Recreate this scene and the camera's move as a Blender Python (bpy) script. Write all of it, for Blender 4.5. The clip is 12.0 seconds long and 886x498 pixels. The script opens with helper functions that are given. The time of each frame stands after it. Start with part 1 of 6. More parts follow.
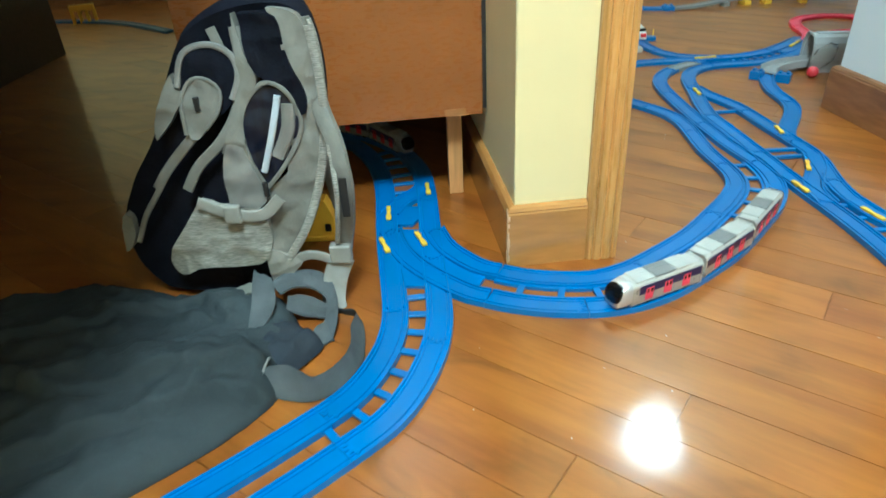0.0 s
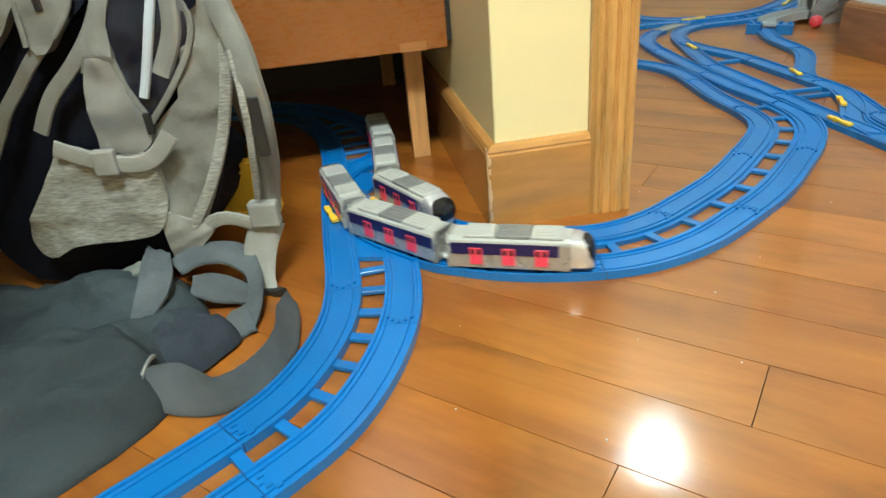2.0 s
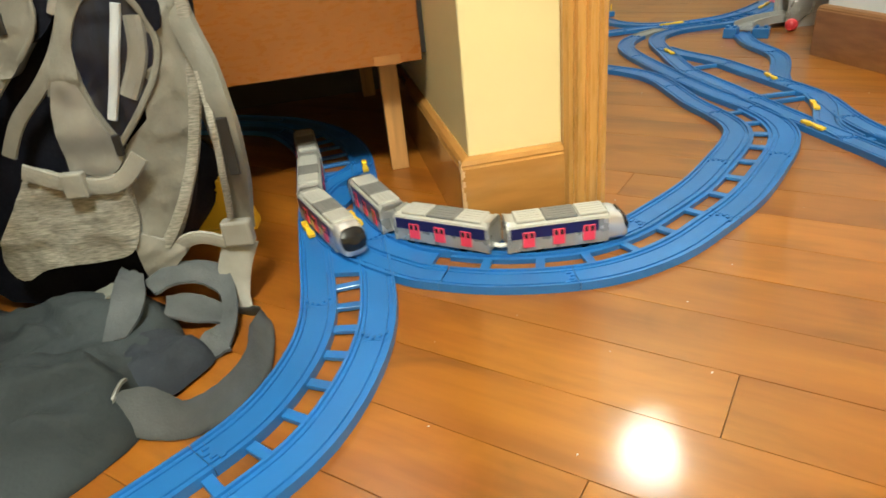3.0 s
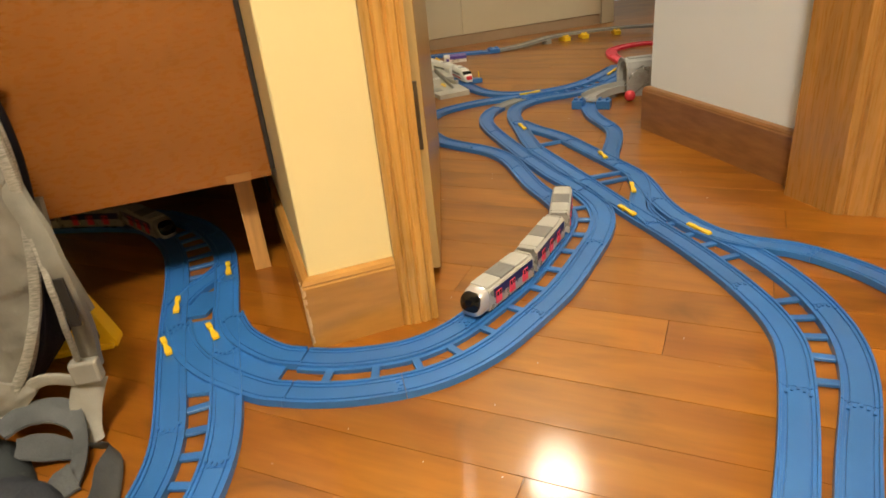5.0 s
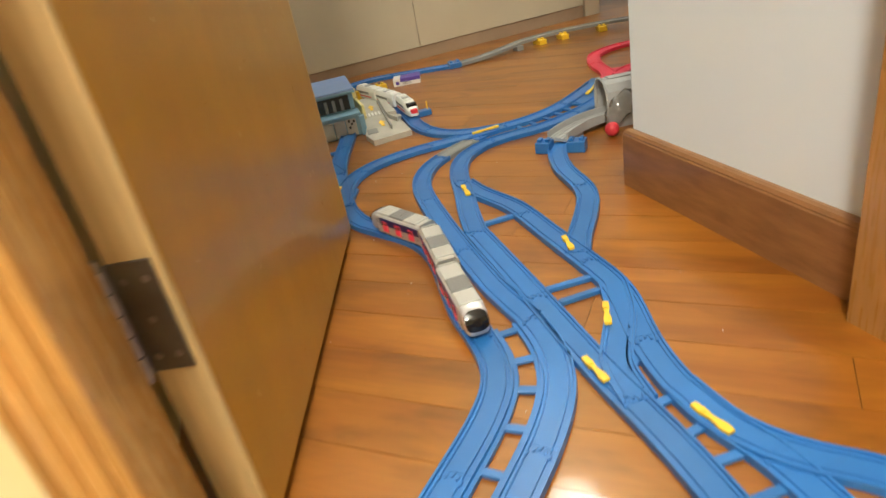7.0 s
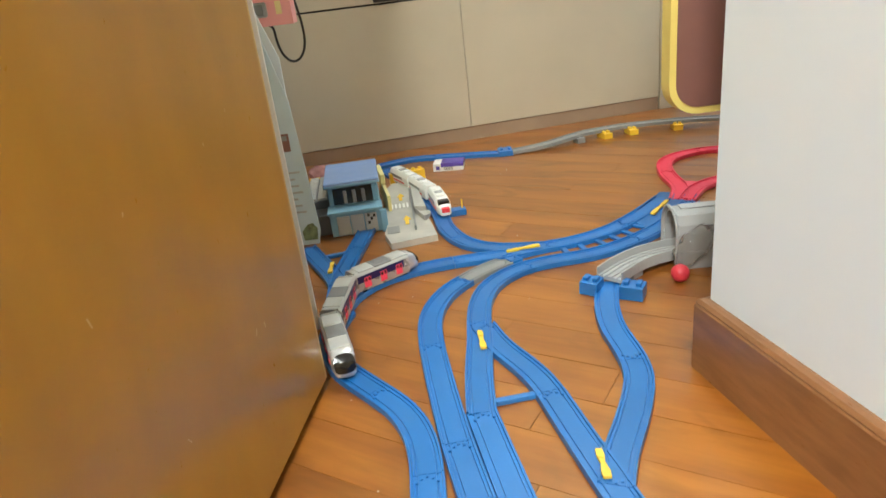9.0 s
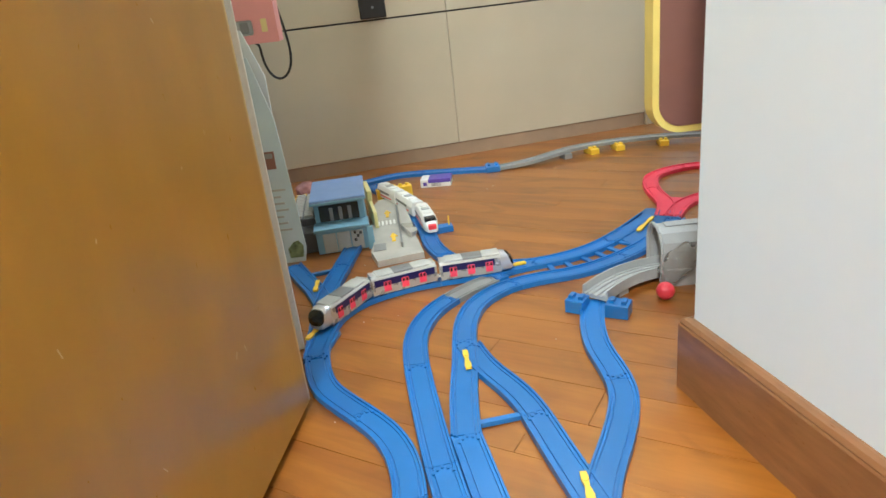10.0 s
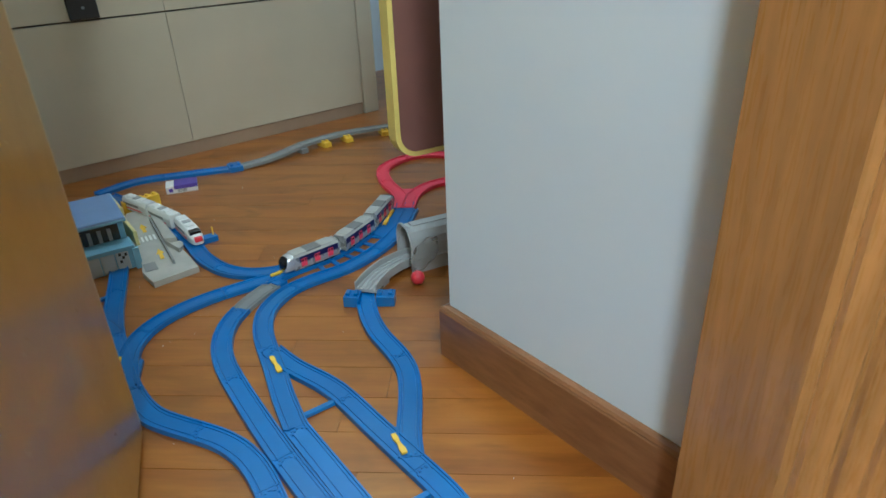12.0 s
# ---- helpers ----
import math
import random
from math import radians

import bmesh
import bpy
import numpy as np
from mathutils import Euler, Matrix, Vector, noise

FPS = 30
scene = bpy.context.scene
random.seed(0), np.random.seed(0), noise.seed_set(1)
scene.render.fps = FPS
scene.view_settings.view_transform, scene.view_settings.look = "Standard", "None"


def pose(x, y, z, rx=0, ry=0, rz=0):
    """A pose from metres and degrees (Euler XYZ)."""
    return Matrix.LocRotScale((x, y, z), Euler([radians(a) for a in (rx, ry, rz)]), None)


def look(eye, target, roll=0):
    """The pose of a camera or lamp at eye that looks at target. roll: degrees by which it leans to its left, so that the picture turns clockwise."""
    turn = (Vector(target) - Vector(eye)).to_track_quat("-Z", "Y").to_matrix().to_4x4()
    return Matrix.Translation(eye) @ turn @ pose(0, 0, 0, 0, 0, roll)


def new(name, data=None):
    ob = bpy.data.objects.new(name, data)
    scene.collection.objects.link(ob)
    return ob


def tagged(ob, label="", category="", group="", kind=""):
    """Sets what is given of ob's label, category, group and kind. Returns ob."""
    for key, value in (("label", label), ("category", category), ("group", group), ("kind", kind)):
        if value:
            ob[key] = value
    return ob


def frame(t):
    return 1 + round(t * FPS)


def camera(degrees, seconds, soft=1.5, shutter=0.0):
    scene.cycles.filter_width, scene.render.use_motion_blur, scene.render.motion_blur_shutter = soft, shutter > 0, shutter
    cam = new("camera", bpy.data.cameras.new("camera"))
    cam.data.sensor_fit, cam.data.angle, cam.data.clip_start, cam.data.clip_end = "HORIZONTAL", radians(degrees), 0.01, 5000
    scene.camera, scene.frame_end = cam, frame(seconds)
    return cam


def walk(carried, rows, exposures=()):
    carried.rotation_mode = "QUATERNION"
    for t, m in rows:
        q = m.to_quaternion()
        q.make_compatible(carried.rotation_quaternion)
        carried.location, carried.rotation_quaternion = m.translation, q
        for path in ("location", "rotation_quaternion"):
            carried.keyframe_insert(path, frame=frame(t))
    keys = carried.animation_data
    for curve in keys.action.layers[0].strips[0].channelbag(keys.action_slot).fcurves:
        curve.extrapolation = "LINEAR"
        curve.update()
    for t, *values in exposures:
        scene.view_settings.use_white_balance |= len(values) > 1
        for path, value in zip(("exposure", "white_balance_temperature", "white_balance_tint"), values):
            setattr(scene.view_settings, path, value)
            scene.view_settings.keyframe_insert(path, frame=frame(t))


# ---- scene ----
cam = camera(68.7, 12.0, shutter=0.5)
PATH = [
    (0, (0.296, 0.293, 0.542), (0.127, 1.999, -0.489), -3.0),
    (0.5, (0.296, 0.374, 0.437), (0.11, 2.151, -0.463), -3.3),
    (1, (0.288, 0.426, 0.385), (0.138, 2.191, -0.544), -4.4),
    (1.5, (0.294, 0.442, 0.36), (0.181, 2.215, -0.56), -4.2),
    (2, (0.292, 0.453, 0.348), (0.188, 2.208, -0.605), -5.4),
    (2.5, (0.292, 0.455, 0.352), (0.211, 2.214, -0.598), -5.9),
    (2.7, (0.297, 0.457, 0.352), (0.207, 2.217, -0.594), -6.3),
    (4.3, (0.391, 0.436, 0.438), (0.494, 2.203, -0.493), -5.1),
    (4.5, (0.403, 0.425, 0.456), (0.535, 2.193, -0.469), -5.2),
    (5, (0.419, 0.421, 0.48), (0.596, 2.198, -0.422), -6.0),
    (5.5, (0.451, 0.447, 0.488), (0.648, 2.239, -0.378), -6.5),
    (6, (0.495, 0.547, 0.485), (0.726, 2.3, -0.45), -9.4),
    (6.5, (0.563, 0.72, 0.516), (0.763, 2.435, -0.493), -9.3),
    (7, (0.67, 0.855, 0.474), (0.776, 2.623, -0.455), -11.5),
    (7.5, (0.768, 0.968, 0.456), (0.656, 2.746, -0.453), -9.5),
    (7.7, (0.764, 0.995, 0.457), (0.668, 2.772, -0.436), -9.0),
    (9.3, (0.771, 1.153, 0.489), (0.745, 3.01, -0.252), -6.8),
    (9.5, (0.771, 1.155, 0.488), (0.748, 3.016, -0.246), -6.8),
    (10, (0.78, 1.146, 0.493), (0.784, 3.008, -0.236), -6.7),
    (10.5, (0.782, 1.136, 0.493), (0.84, 2.995, -0.243), -6.4),
    (11, (0.776, 1.114, 0.492), (0.947, 2.95, -0.282), -5.4),
    (11.3, (0.773, 1.129, 0.496), (1.171, 2.909, -0.324), -4.1),
    (11.5, (0.764, 1.083, 0.517), (1.344, 2.825, -0.278), -5.2),
    (12, (0.651, 1.023, 0.673), (1.461, 2.604, -0.246), -2.3),
]
LIGHT = [(0.0, -0.22, 4150, -13), (1.0, -0.22, 4200, -11), (2.0, -0.22, 4700, -7), (2.7, -0.22, 5200, -5), (4.3, -0.48, 6750, 9), (5.0, -0.54, 6550, 8), (5.5, -0.56, 6000, 6), (6.0, -0.47, 5650, 5),
         (6.5, -0.45, 5500, 4), (7.0, -0.19, 5700, 5), (7.7, 0.07, 5550, 5), (9.3, 0.10, 5000, 4), (10.5, 0.12, 4650, 2), (11.0, 0.04, 4450, -1), (11.5, -0.15, 4350, -4), (12.0, -0.78, 4300, -3)]
walk(cam, [(t, look(eye, target, roll)) for t, eye, target, roll in PATH], LIGHT)

TURN = 11.3                     # the rooms' walls are turned by this against the world
ROOM = pose(0, 0, 0, 0, 0, TURN)


# ---- world and lamps ----
world = bpy.data.worlds.new("world")
scene.world = world
world.use_nodes = True
world.node_tree.nodes["Background"].inputs[0].default_value = (1.0, 0.85, 0.65, 1)
world.node_tree.nodes["Background"].inputs[1].default_value = 0.02
scene.view_settings.exposure = 0.0


def lamp(name, at, watts, colour, radius):
    data = bpy.data.lights.new(name, "POINT")
    data.energy, data.color, data.shadow_soft_size = watts, colour, radius
    ob = new(name, data)
    ob.location = at
    return ob


lamp("hall_lamp_light", (0.36, -0.12, 2.3), 275, (1.0, 0.86, 0.66), 0.20)
lamp("bedroom_lamp_light", (1.20, 3.06, 2.3), 21, (1.0, 0.90, 0.74), 0.13)


# ---- materials ----
def material(name, colour, rough=0.5, metal=0.0, vary=0.12, scale=8.0, bump=0.0, bump_scale=60.0, coat=0.0, stretch=(1, 1, 1), random=0.0, alpha=0.0):
    m = bpy.data.materials.new(name)
    m.use_nodes = True
    nt = m.node_tree
    n, l = nt.nodes, nt.links
    b = n["Principled BSDF"]
    b.inputs["Roughness"].default_value = rough
    b.inputs["Metallic"].default_value = metal
    b.inputs["Specular IOR Level"].default_value = 0.5 if rough < 0.65 else 0.15
    b.inputs["Coat Weight"].default_value = coat
    b.inputs["Coat Roughness"].default_value = 0.08
    b.inputs["Transmission Weight"].default_value = alpha
    tc = n.new("ShaderNodeTexCoord")
    mp = n.new("ShaderNodeMapping")
    mp.inputs["Scale"].default_value = stretch
    l.new(tc.outputs["Object"], mp.inputs["Vector"])
    tex = n.new("ShaderNodeTexNoise")
    tex.inputs["Scale"].default_value = scale
    tex.inputs["Detail"].default_value = 6
    l.new(mp.outputs["Vector"], tex.inputs["Vector"])
    ramp = n.new("ShaderNodeMapRange")
    ramp.inputs["From Min"].default_value, ramp.inputs["From Max"].default_value = 0.3, 0.7
    ramp.inputs["To Min"].default_value, ramp.inputs["To Max"].default_value = 1 - vary, 1 + vary
    l.new(tex.outputs["Fac"], ramp.inputs["Value"])
    value = ramp.outputs["Result"]
    if random:
        info = n.new("ShaderNodeObjectInfo")
        rr = n.new("ShaderNodeMapRange")
        rr.inputs["To Min"].default_value, rr.inputs["To Max"].default_value = 1 - random, 1 + random
        l.new(info.outputs["Random"], rr.inputs["Value"])
        mul = n.new("ShaderNodeMath")
        mul.operation = "MULTIPLY"
        l.new(value, mul.inputs[0])
        l.new(rr.outputs["Result"], mul.inputs[1])
        value = mul.outputs["Value"]
    hsv = n.new("ShaderNodeHueSaturation")
    hsv.inputs["Color"].default_value = (*colour, 1)
    l.new(value, hsv.inputs["Value"])
    l.new(hsv.outputs["Color"], b.inputs["Base Color"])
    fine = n.new("ShaderNodeTexNoise")
    fine.inputs["Scale"].default_value = bump_scale
    fine.inputs["Detail"].default_value = 4
    l.new(mp.outputs["Vector"], fine.inputs["Vector"])
    if bump:
        bp = n.new("ShaderNodeBump")
        bp.inputs["Strength"].default_value = bump
        bp.inputs["Distance"].default_value = 0.001
        l.new(fine.outputs["Fac"], bp.inputs["Height"])
        l.new(bp.outputs["Normal"], b.inputs["Normal"])
    rg = n.new("ShaderNodeMapRange")
    rg.inputs["To Min"].default_value, rg.inputs["To Max"].default_value = max(0.02, rough * 0.8), min(1, rough * 1.2)
    l.new(fine.outputs["Fac"], rg.inputs["Value"])
    l.new(rg.outputs["Result"], b.inputs["Roughness"])
    return m


def glow(name, colour, strength):
    m = bpy.data.materials.new(name)
    m.use_nodes = True
    b = m.node_tree.nodes["Principled BSDF"]
    b.inputs["Base Color"].default_value = (*colour, 1)
    b.inputs["Emission Color"].default_value = (*colour, 1)
    b.inputs["Emission Strength"].default_value = strength
    return m


def floor_material():
    m = bpy.data.materials.new("varnished_floor")
    m.use_nodes = True
    n, l = m.node_tree.nodes, m.node_tree.links
    b = n["Principled BSDF"]
    geo, info, isl = n.new("ShaderNodeTexCoord"), n.new("ShaderNodeObjectInfo"), n.new("ShaderNodeNewGeometry")
    add = n.new("ShaderNodeMath")
    l.new(info.outputs["Random"], add.inputs[0])
    l.new(isl.outputs["Random Per Island"], add.inputs[1])
    turn = n.new("ShaderNodeVectorRotate")
    turn.rotation_type = "Z_AXIS"
    turn.inputs["Angle"].default_value = 0.0
    l.new(geo.outputs["Object"], turn.inputs["Vector"])
    far = n.new("ShaderNodeVectorMath")
    far.operation = "MULTIPLY_ADD"
    l.new(add.outputs[0], far.inputs[0])
    far.inputs[1].default_value = (13.0, 7.0, 5.0)
    l.new(turn.outputs["Vector"], far.inputs[2])

    def grain(scale, stretch, detail=5, distort=0.0):
        mp = n.new("ShaderNodeMapping")
        mp.inputs["Scale"].default_value = stretch
        l.new(far.outputs["Vector"], mp.inputs["Vector"])
        t = n.new("ShaderNodeTexNoise")
        t.inputs["Scale"].default_value, t.inputs["Detail"].default_value, t.inputs["Distortion"].default_value = scale, detail, distort
        l.new(mp.outputs["Vector"], t.inputs["Vector"])
        return t.outputs["Fac"]
    broad, fine, wide = grain(3.0, (1.0, 5.0, 1.0), 4, 0.6), grain(9.0, (1.0, 16.0, 1.0), 7), grain(2.2, (1, 1, 1), 3)
    ramp = n.new("ShaderNodeValToRGB")
    ramp.color_ramp.elements[0].position, ramp.color_ramp.elements[0].color = 0.24, (0.180, 0.049, 0.005, 1)
    ramp.color_ramp.elements[1].position, ramp.color_ramp.elements[1].color = 0.76, (0.370, 0.136, 0.010, 1)
    l.new(broad, ramp.inputs["Fac"])
    hsv = n.new("ShaderNodeHueSaturation")
    l.new(ramp.outputs["Color"], hsv.inputs["Color"])
    mr = n.new("ShaderNodeMapRange")
    mr.inputs["From Max"].default_value = 2.0
    mr.inputs["To Min"].default_value, mr.inputs["To Max"].default_value = 0.85, 1.17
    l.new(add.outputs[0], mr.inputs["Value"])
    fr = n.new("ShaderNodeMapRange")
    fr.inputs["From Min"].default_value, fr.inputs["From Max"].default_value = 0.3, 0.7
    fr.inputs["To Min"].default_value, fr.inputs["To Max"].default_value = 0.91, 1.07
    l.new(fine, fr.inputs["Value"])
    mul = n.new("ShaderNodeMath")
    mul.operation = "MULTIPLY"
    l.new(mr.outputs["Result"], mul.inputs[0])
    l.new(fr.outputs["Result"], mul.inputs[1])
    # darker figure and stains inside the boards
    spots = grain(5.0, (1.0, 2.2, 1.0), 5, 1.4)
    sr = n.new("ShaderNodeMapRange")
    sr.inputs["From Min"].default_value, sr.inputs["From Max"].default_value = 0.50, 0.74
    sr.inputs["To Min"].default_value, sr.inputs["To Max"].default_value = 1.0, 0.60
    l.new(spots, sr.inputs["Value"])
    stain = n.new("ShaderNodeMath")
    stain.operation = "MULTIPLY"
    l.new(mul.outputs[0], stain.inputs[0])
    l.new(sr.outputs["Result"], stain.inputs[1])
    l.new(stain.outputs[0], hsv.inputs["Value"])
    l.new(hsv.outputs["Color"], b.inputs["Base Color"])
    b.inputs["Roughness"].default_value = 0.40
    # reflections raised and tinted amber: the warm broad glow is put in here
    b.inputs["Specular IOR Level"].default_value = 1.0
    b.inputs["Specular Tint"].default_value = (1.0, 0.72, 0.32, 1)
    b.inputs["Coat Weight"].default_value = 0.6
    # the varnish: worn duller in places, slightly wavy
    cr = n.new("ShaderNodeMapRange")
    cr.inputs["From Min"].default_value, cr.inputs["From Max"].default_value = 0.3, 0.7
    cr.inputs["To Min"].default_value, cr.inputs["To Max"].default_value = 0.05, 0.13
    l.new(wide, cr.inputs["Value"])
    l.new(cr.outputs["Result"], b.inputs["Coat Roughness"])
    bp = n.new("ShaderNodeBump")
    bp.inputs["Strength"].default_value, bp.inputs["Distance"].default_value = 0.05, 0.001
    l.new(fine, bp.inputs["Height"])
    l.new(bp.outputs["Normal"], b.inputs["Normal"])
    waves = n.new("ShaderNodeBump")
    waves.inputs["Strength"].default_value, waves.inputs["Distance"].default_value = 0.035, 0.004
    l.new(grain(14.0, (1.0, 2.5, 1.0), 2), waves.inputs["Height"])
    l.new(waves.outputs["Normal"], b.inputs["Coat Normal"])
    return m


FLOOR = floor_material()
SEAM = material("floor_gap", (0.085, 0.036, 0.012), 0.8)
WALL_Y = material("cream_paint", (0.81, 0.70, 0.37), 0.6, vary=0.05, scale=3, bump=0.15, bump_scale=120)
WALL_W = material("white_paint", (0.79, 0.86, 0.92), 0.55, vary=0.03, scale=2, bump=0.1, bump_scale=150)
CEIL = material("ceiling_paint", (0.8, 0.78, 0.72), 0.7, vary=0.03)
CASING = material("varnished_pine", (0.54, 0.30, 0.080), 0.28, vary=0.2, scale=7, stretch=(12, 12, 0.7), bump=0.1, bump_scale=30, coat=0.4)
# the same pine, darkened in colour because the right casing gets less light
CASING_SHADED = material("shaded_pine", (0.38, 0.190, 0.050), 0.28, vary=0.2, scale=7, stretch=(12, 12, 0.7), bump=0.1, bump_scale=30, coat=0.4)
BOARD = material("varnished_skirting", (0.43, 0.215, 0.050), 0.22, vary=0.12, scale=8, stretch=(2, 2, 10), bump=0.05, coat=0.6)
BOARD_D = material("red_brown_skirting", (0.24, 0.115, 0.045), 0.3, vary=0.2, scale=8, stretch=(2, 2, 10), coat=0.3)
DOOR = material("door_veneer", (0.385, 0.20, 0.016), 0.30, vary=0.08, scale=5, stretch=(3, 3, 0.9), bump=0.02, coat=0.2)
DOOR_EDGE = material("door_edge_lipping", (0.55, 0.40, 0.18), 0.4, vary=0.2, scale=8, stretch=(8, 8, 0.7))
CABINET = material("cabinet_veneer", (0.26, 0.092, 0.017), 0.28, vary=0.09, scale=4, stretch=(1, 1, 3), bump=0.05)
DARK = material("black_gap", (0.015, 0.013, 0.012), 0.6)
PINE = material("raw_pine", (0.50, 0.27, 0.09), 0.5, vary=0.25, scale=9, stretch=(8, 8, 0.8))
BLUE = material("blue_plastic", (0.027, 0.142, 0.43), 0.36, vary=0.08, scale=12, bump=0.06, bump_scale=200, random=0.12, coat=0.25)
GREY = material("grey_plastic", (0.24, 0.24, 0.23), 0.4, vary=0.1, scale=15)
GREY_L = material("light_grey_plastic", (0.40, 0.40, 0.39), 0.4, vary=0.08, scale=15)
RED = material("red_track_plastic", (0.80, 0.045, 0.095), 0.35, vary=0.08)
BALL_RED = material("dull_red_plastic", (0.55, 0.035, 0.05), 0.4, vary=0.1)
YELLOW = material("yellow_plastic", (0.85, 0.55, 0.02), 0.4, vary=0.06)
STEEL = material("brushed_steel", (0.17, 0.165, 0.15), 0.4, metal=0.9, vary=0.2, scale=20)
WORN_STEEL = material("worn_steel", (0.30, 0.29, 0.27), 0.35, metal=0.9, vary=0.3, scale=60)
LAMINATE = material("cream_laminate", (0.54, 0.475, 0.34), 0.35, vary=0.05, scale=4, coat=0.2)
PLINTH = material("brown_plinth", (0.36, 0.26, 0.17), 0.45, vary=0.1)
TRIM_Y = material("yellow_edging", (0.82, 0.66, 0.16), 0.5)
MAROON = material("brown_panel", (0.22, 0.10, 0.075), 0.5, vary=0.1)
LAMP_GLOW = glow("lamp_glass", (1.0, 0.93, 0.8), 60.0)
SILVER = material("silver_plastic", (0.46, 0.46, 0.44), 0.28, metal=0.45, vary=0.06)
ROOF_L = material("pale_roof_plastic", (0.46, 0.46, 0.43), 0.38, vary=0.08)
ROOF_D = material("grey_roof_plastic", (0.20, 0.20, 0.195), 0.4, vary=0.05)
NAVY = material("navy_plastic", (0.012, 0.012, 0.09), 0.3, vary=0.05)
DOOR_RED = material("pink_red_door", (0.80, 0.06, 0.12), 0.35, vary=0.05)
BLACK = material("gloss_black", (0.006, 0.006, 0.007), 0.2, vary=0.05)
CHROME = material("chrome_rim", (0.72, 0.72, 0.74), 0.25, metal=0.5, vary=0.02)
CLEAR = material("clear_plastic", (0.9, 0.9, 0.88), 0.1, vary=0.02, alpha=0.9)
WHITE = material("white_plastic", (0.80, 0.79, 0.75), 0.3, vary=0.04)

DULL_TAPE = material("clear_brown_tape", (0.38, 0.17, 0.050), 0.35, vary=0.15)
TAPE = material("masking_tape", (0.70, 0.48, 0.25), 0.6)
NAVY_CLOTH = material("navy_nylon", (0.0036, 0.0042, 0.0095), 0.8, vary=0.3, scale=30, bump=0.5, bump_scale=260)
BLUE_CLOTH = material("blue_lining", (0.0035, 0.006, 0.018), 0.4, vary=0.4, scale=25, stretch=(6, 1, 0.6))
GREY_CLOTH = material("pale_grey_nylon", (0.185, 0.180, 0.160), 0.6, vary=0.20, scale=24, bump=0.5, bump_scale=240)
SATIN = material("silver_satin", (0.27, 0.27, 0.265), 0.34, metal=0.25, vary=0.25, scale=16, bump=1.0, bump_scale=30)
MESH_CLOTH = material("silver_mesh", (0.30, 0.29, 0.26), 0.65, vary=0.42, scale=330, stretch=(0.30, 1, 2.4), bump=0.8, bump_scale=420)
PALE_WEB = material("pale_webbing", (0.28, 0.27, 0.245), 0.65, vary=0.1, scale=40, bump=0.4, bump_scale=320)
WHITE_CLOTH = material("white_zip_tape", (0.50, 0.54, 0.60), 0.6, vary=0.05)
CLOTH = material("dark_grey_cloth", (0.037, 0.044, 0.049), 0.9, vary=0.35, scale=5, bump=0.6, bump_scale=300)
CLOTH_S = material("grey_strap_cloth", (0.085, 0.092, 0.100), 0.85, vary=0.22, scale=20, bump=0.6, bump_scale=420)
CLOTH_D = material("darker_grey_cloth", (0.032, 0.037, 0.048), 0.9, vary=0.2, scale=14, bump=0.6, bump_scale=300)
LINING = material("greenish_lining", (0.17, 0.175, 0.155), 0.8, vary=0.15, scale=20, bump=0.4, bump_scale=300)
SKY_BLUE = material("sky_blue_plastic", (0.21, 0.37, 0.50), 0.4, vary=0.06)
LILAC = material("lavender_blue_plastic", (0.21, 0.30, 0.53), 0.4, vary=0.05)
DARK_GLASS = material("dark_window_plastic", (0.02, 0.022, 0.02), 0.15, vary=0.3, scale=60)
DARK_GREY = material("dark_grey_plastic", (0.10, 0.10, 0.10), 0.4, vary=0.1)
PALE_GREY = material("warm_grey_plastic", (0.43, 0.41, 0.36), 0.5, vary=0.12, scale=18)
PALE_YELLOW = material("pale_yellow_plastic", (0.78, 0.68, 0.28), 0.45, vary=0.05)
STRIPE_RED = material("bright_red_plastic", (0.75, 0.04, 0.05), 0.35, vary=0.05)
PURPLE = material("purple_print", (0.10, 0.06, 0.36), 0.4, vary=0.1)
PAPER = material("white_paper", (0.70, 0.74, 0.76), 0.7, vary=0.06)
PAPER_B = material("bluish_paper", (0.55, 0.64, 0.70), 0.7, vary=0.08)
GREEN_PRINT = material("landscape_print", (0.16, 0.20, 0.10), 0.5, vary=0.7, scale=60)
PINK = material("pink_card", (0.80, 0.36, 0.34), 0.5, vary=0.06)
RAG = material("dull_pink_cloth", (0.40, 0.20, 0.18), 0.9, vary=0.3, scale=40)
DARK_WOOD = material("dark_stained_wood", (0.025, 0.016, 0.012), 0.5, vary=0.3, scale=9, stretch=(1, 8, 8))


# ---- mesh helpers ----
def mesh(bm, name, mat):
    bmesh.ops.recalc_face_normals(bm, faces=bm.faces)
    me = bpy.data.meshes.new(name)
    bm.to_mesh(me)
    bm.free()
    for m in mat if isinstance(mat, (list, tuple)) else [mat]:
        me.materials.append(m)
    return me


def part(name, bm, mat, parent=None, label="", at=None):
    ob = new(name, mesh(bm, name, mat))
    if parent:
        ob.parent = parent
    if at is not None:
        ob.matrix_basis = at
    return tagged(ob, label)


def thing(name, label, category, at=None, group="", kind=""):
    ob = new(name)
    ob.empty_display_size = 0.05
    if at is not None:
        ob.matrix_basis = at
    return tagged(ob, label, category, group, kind)


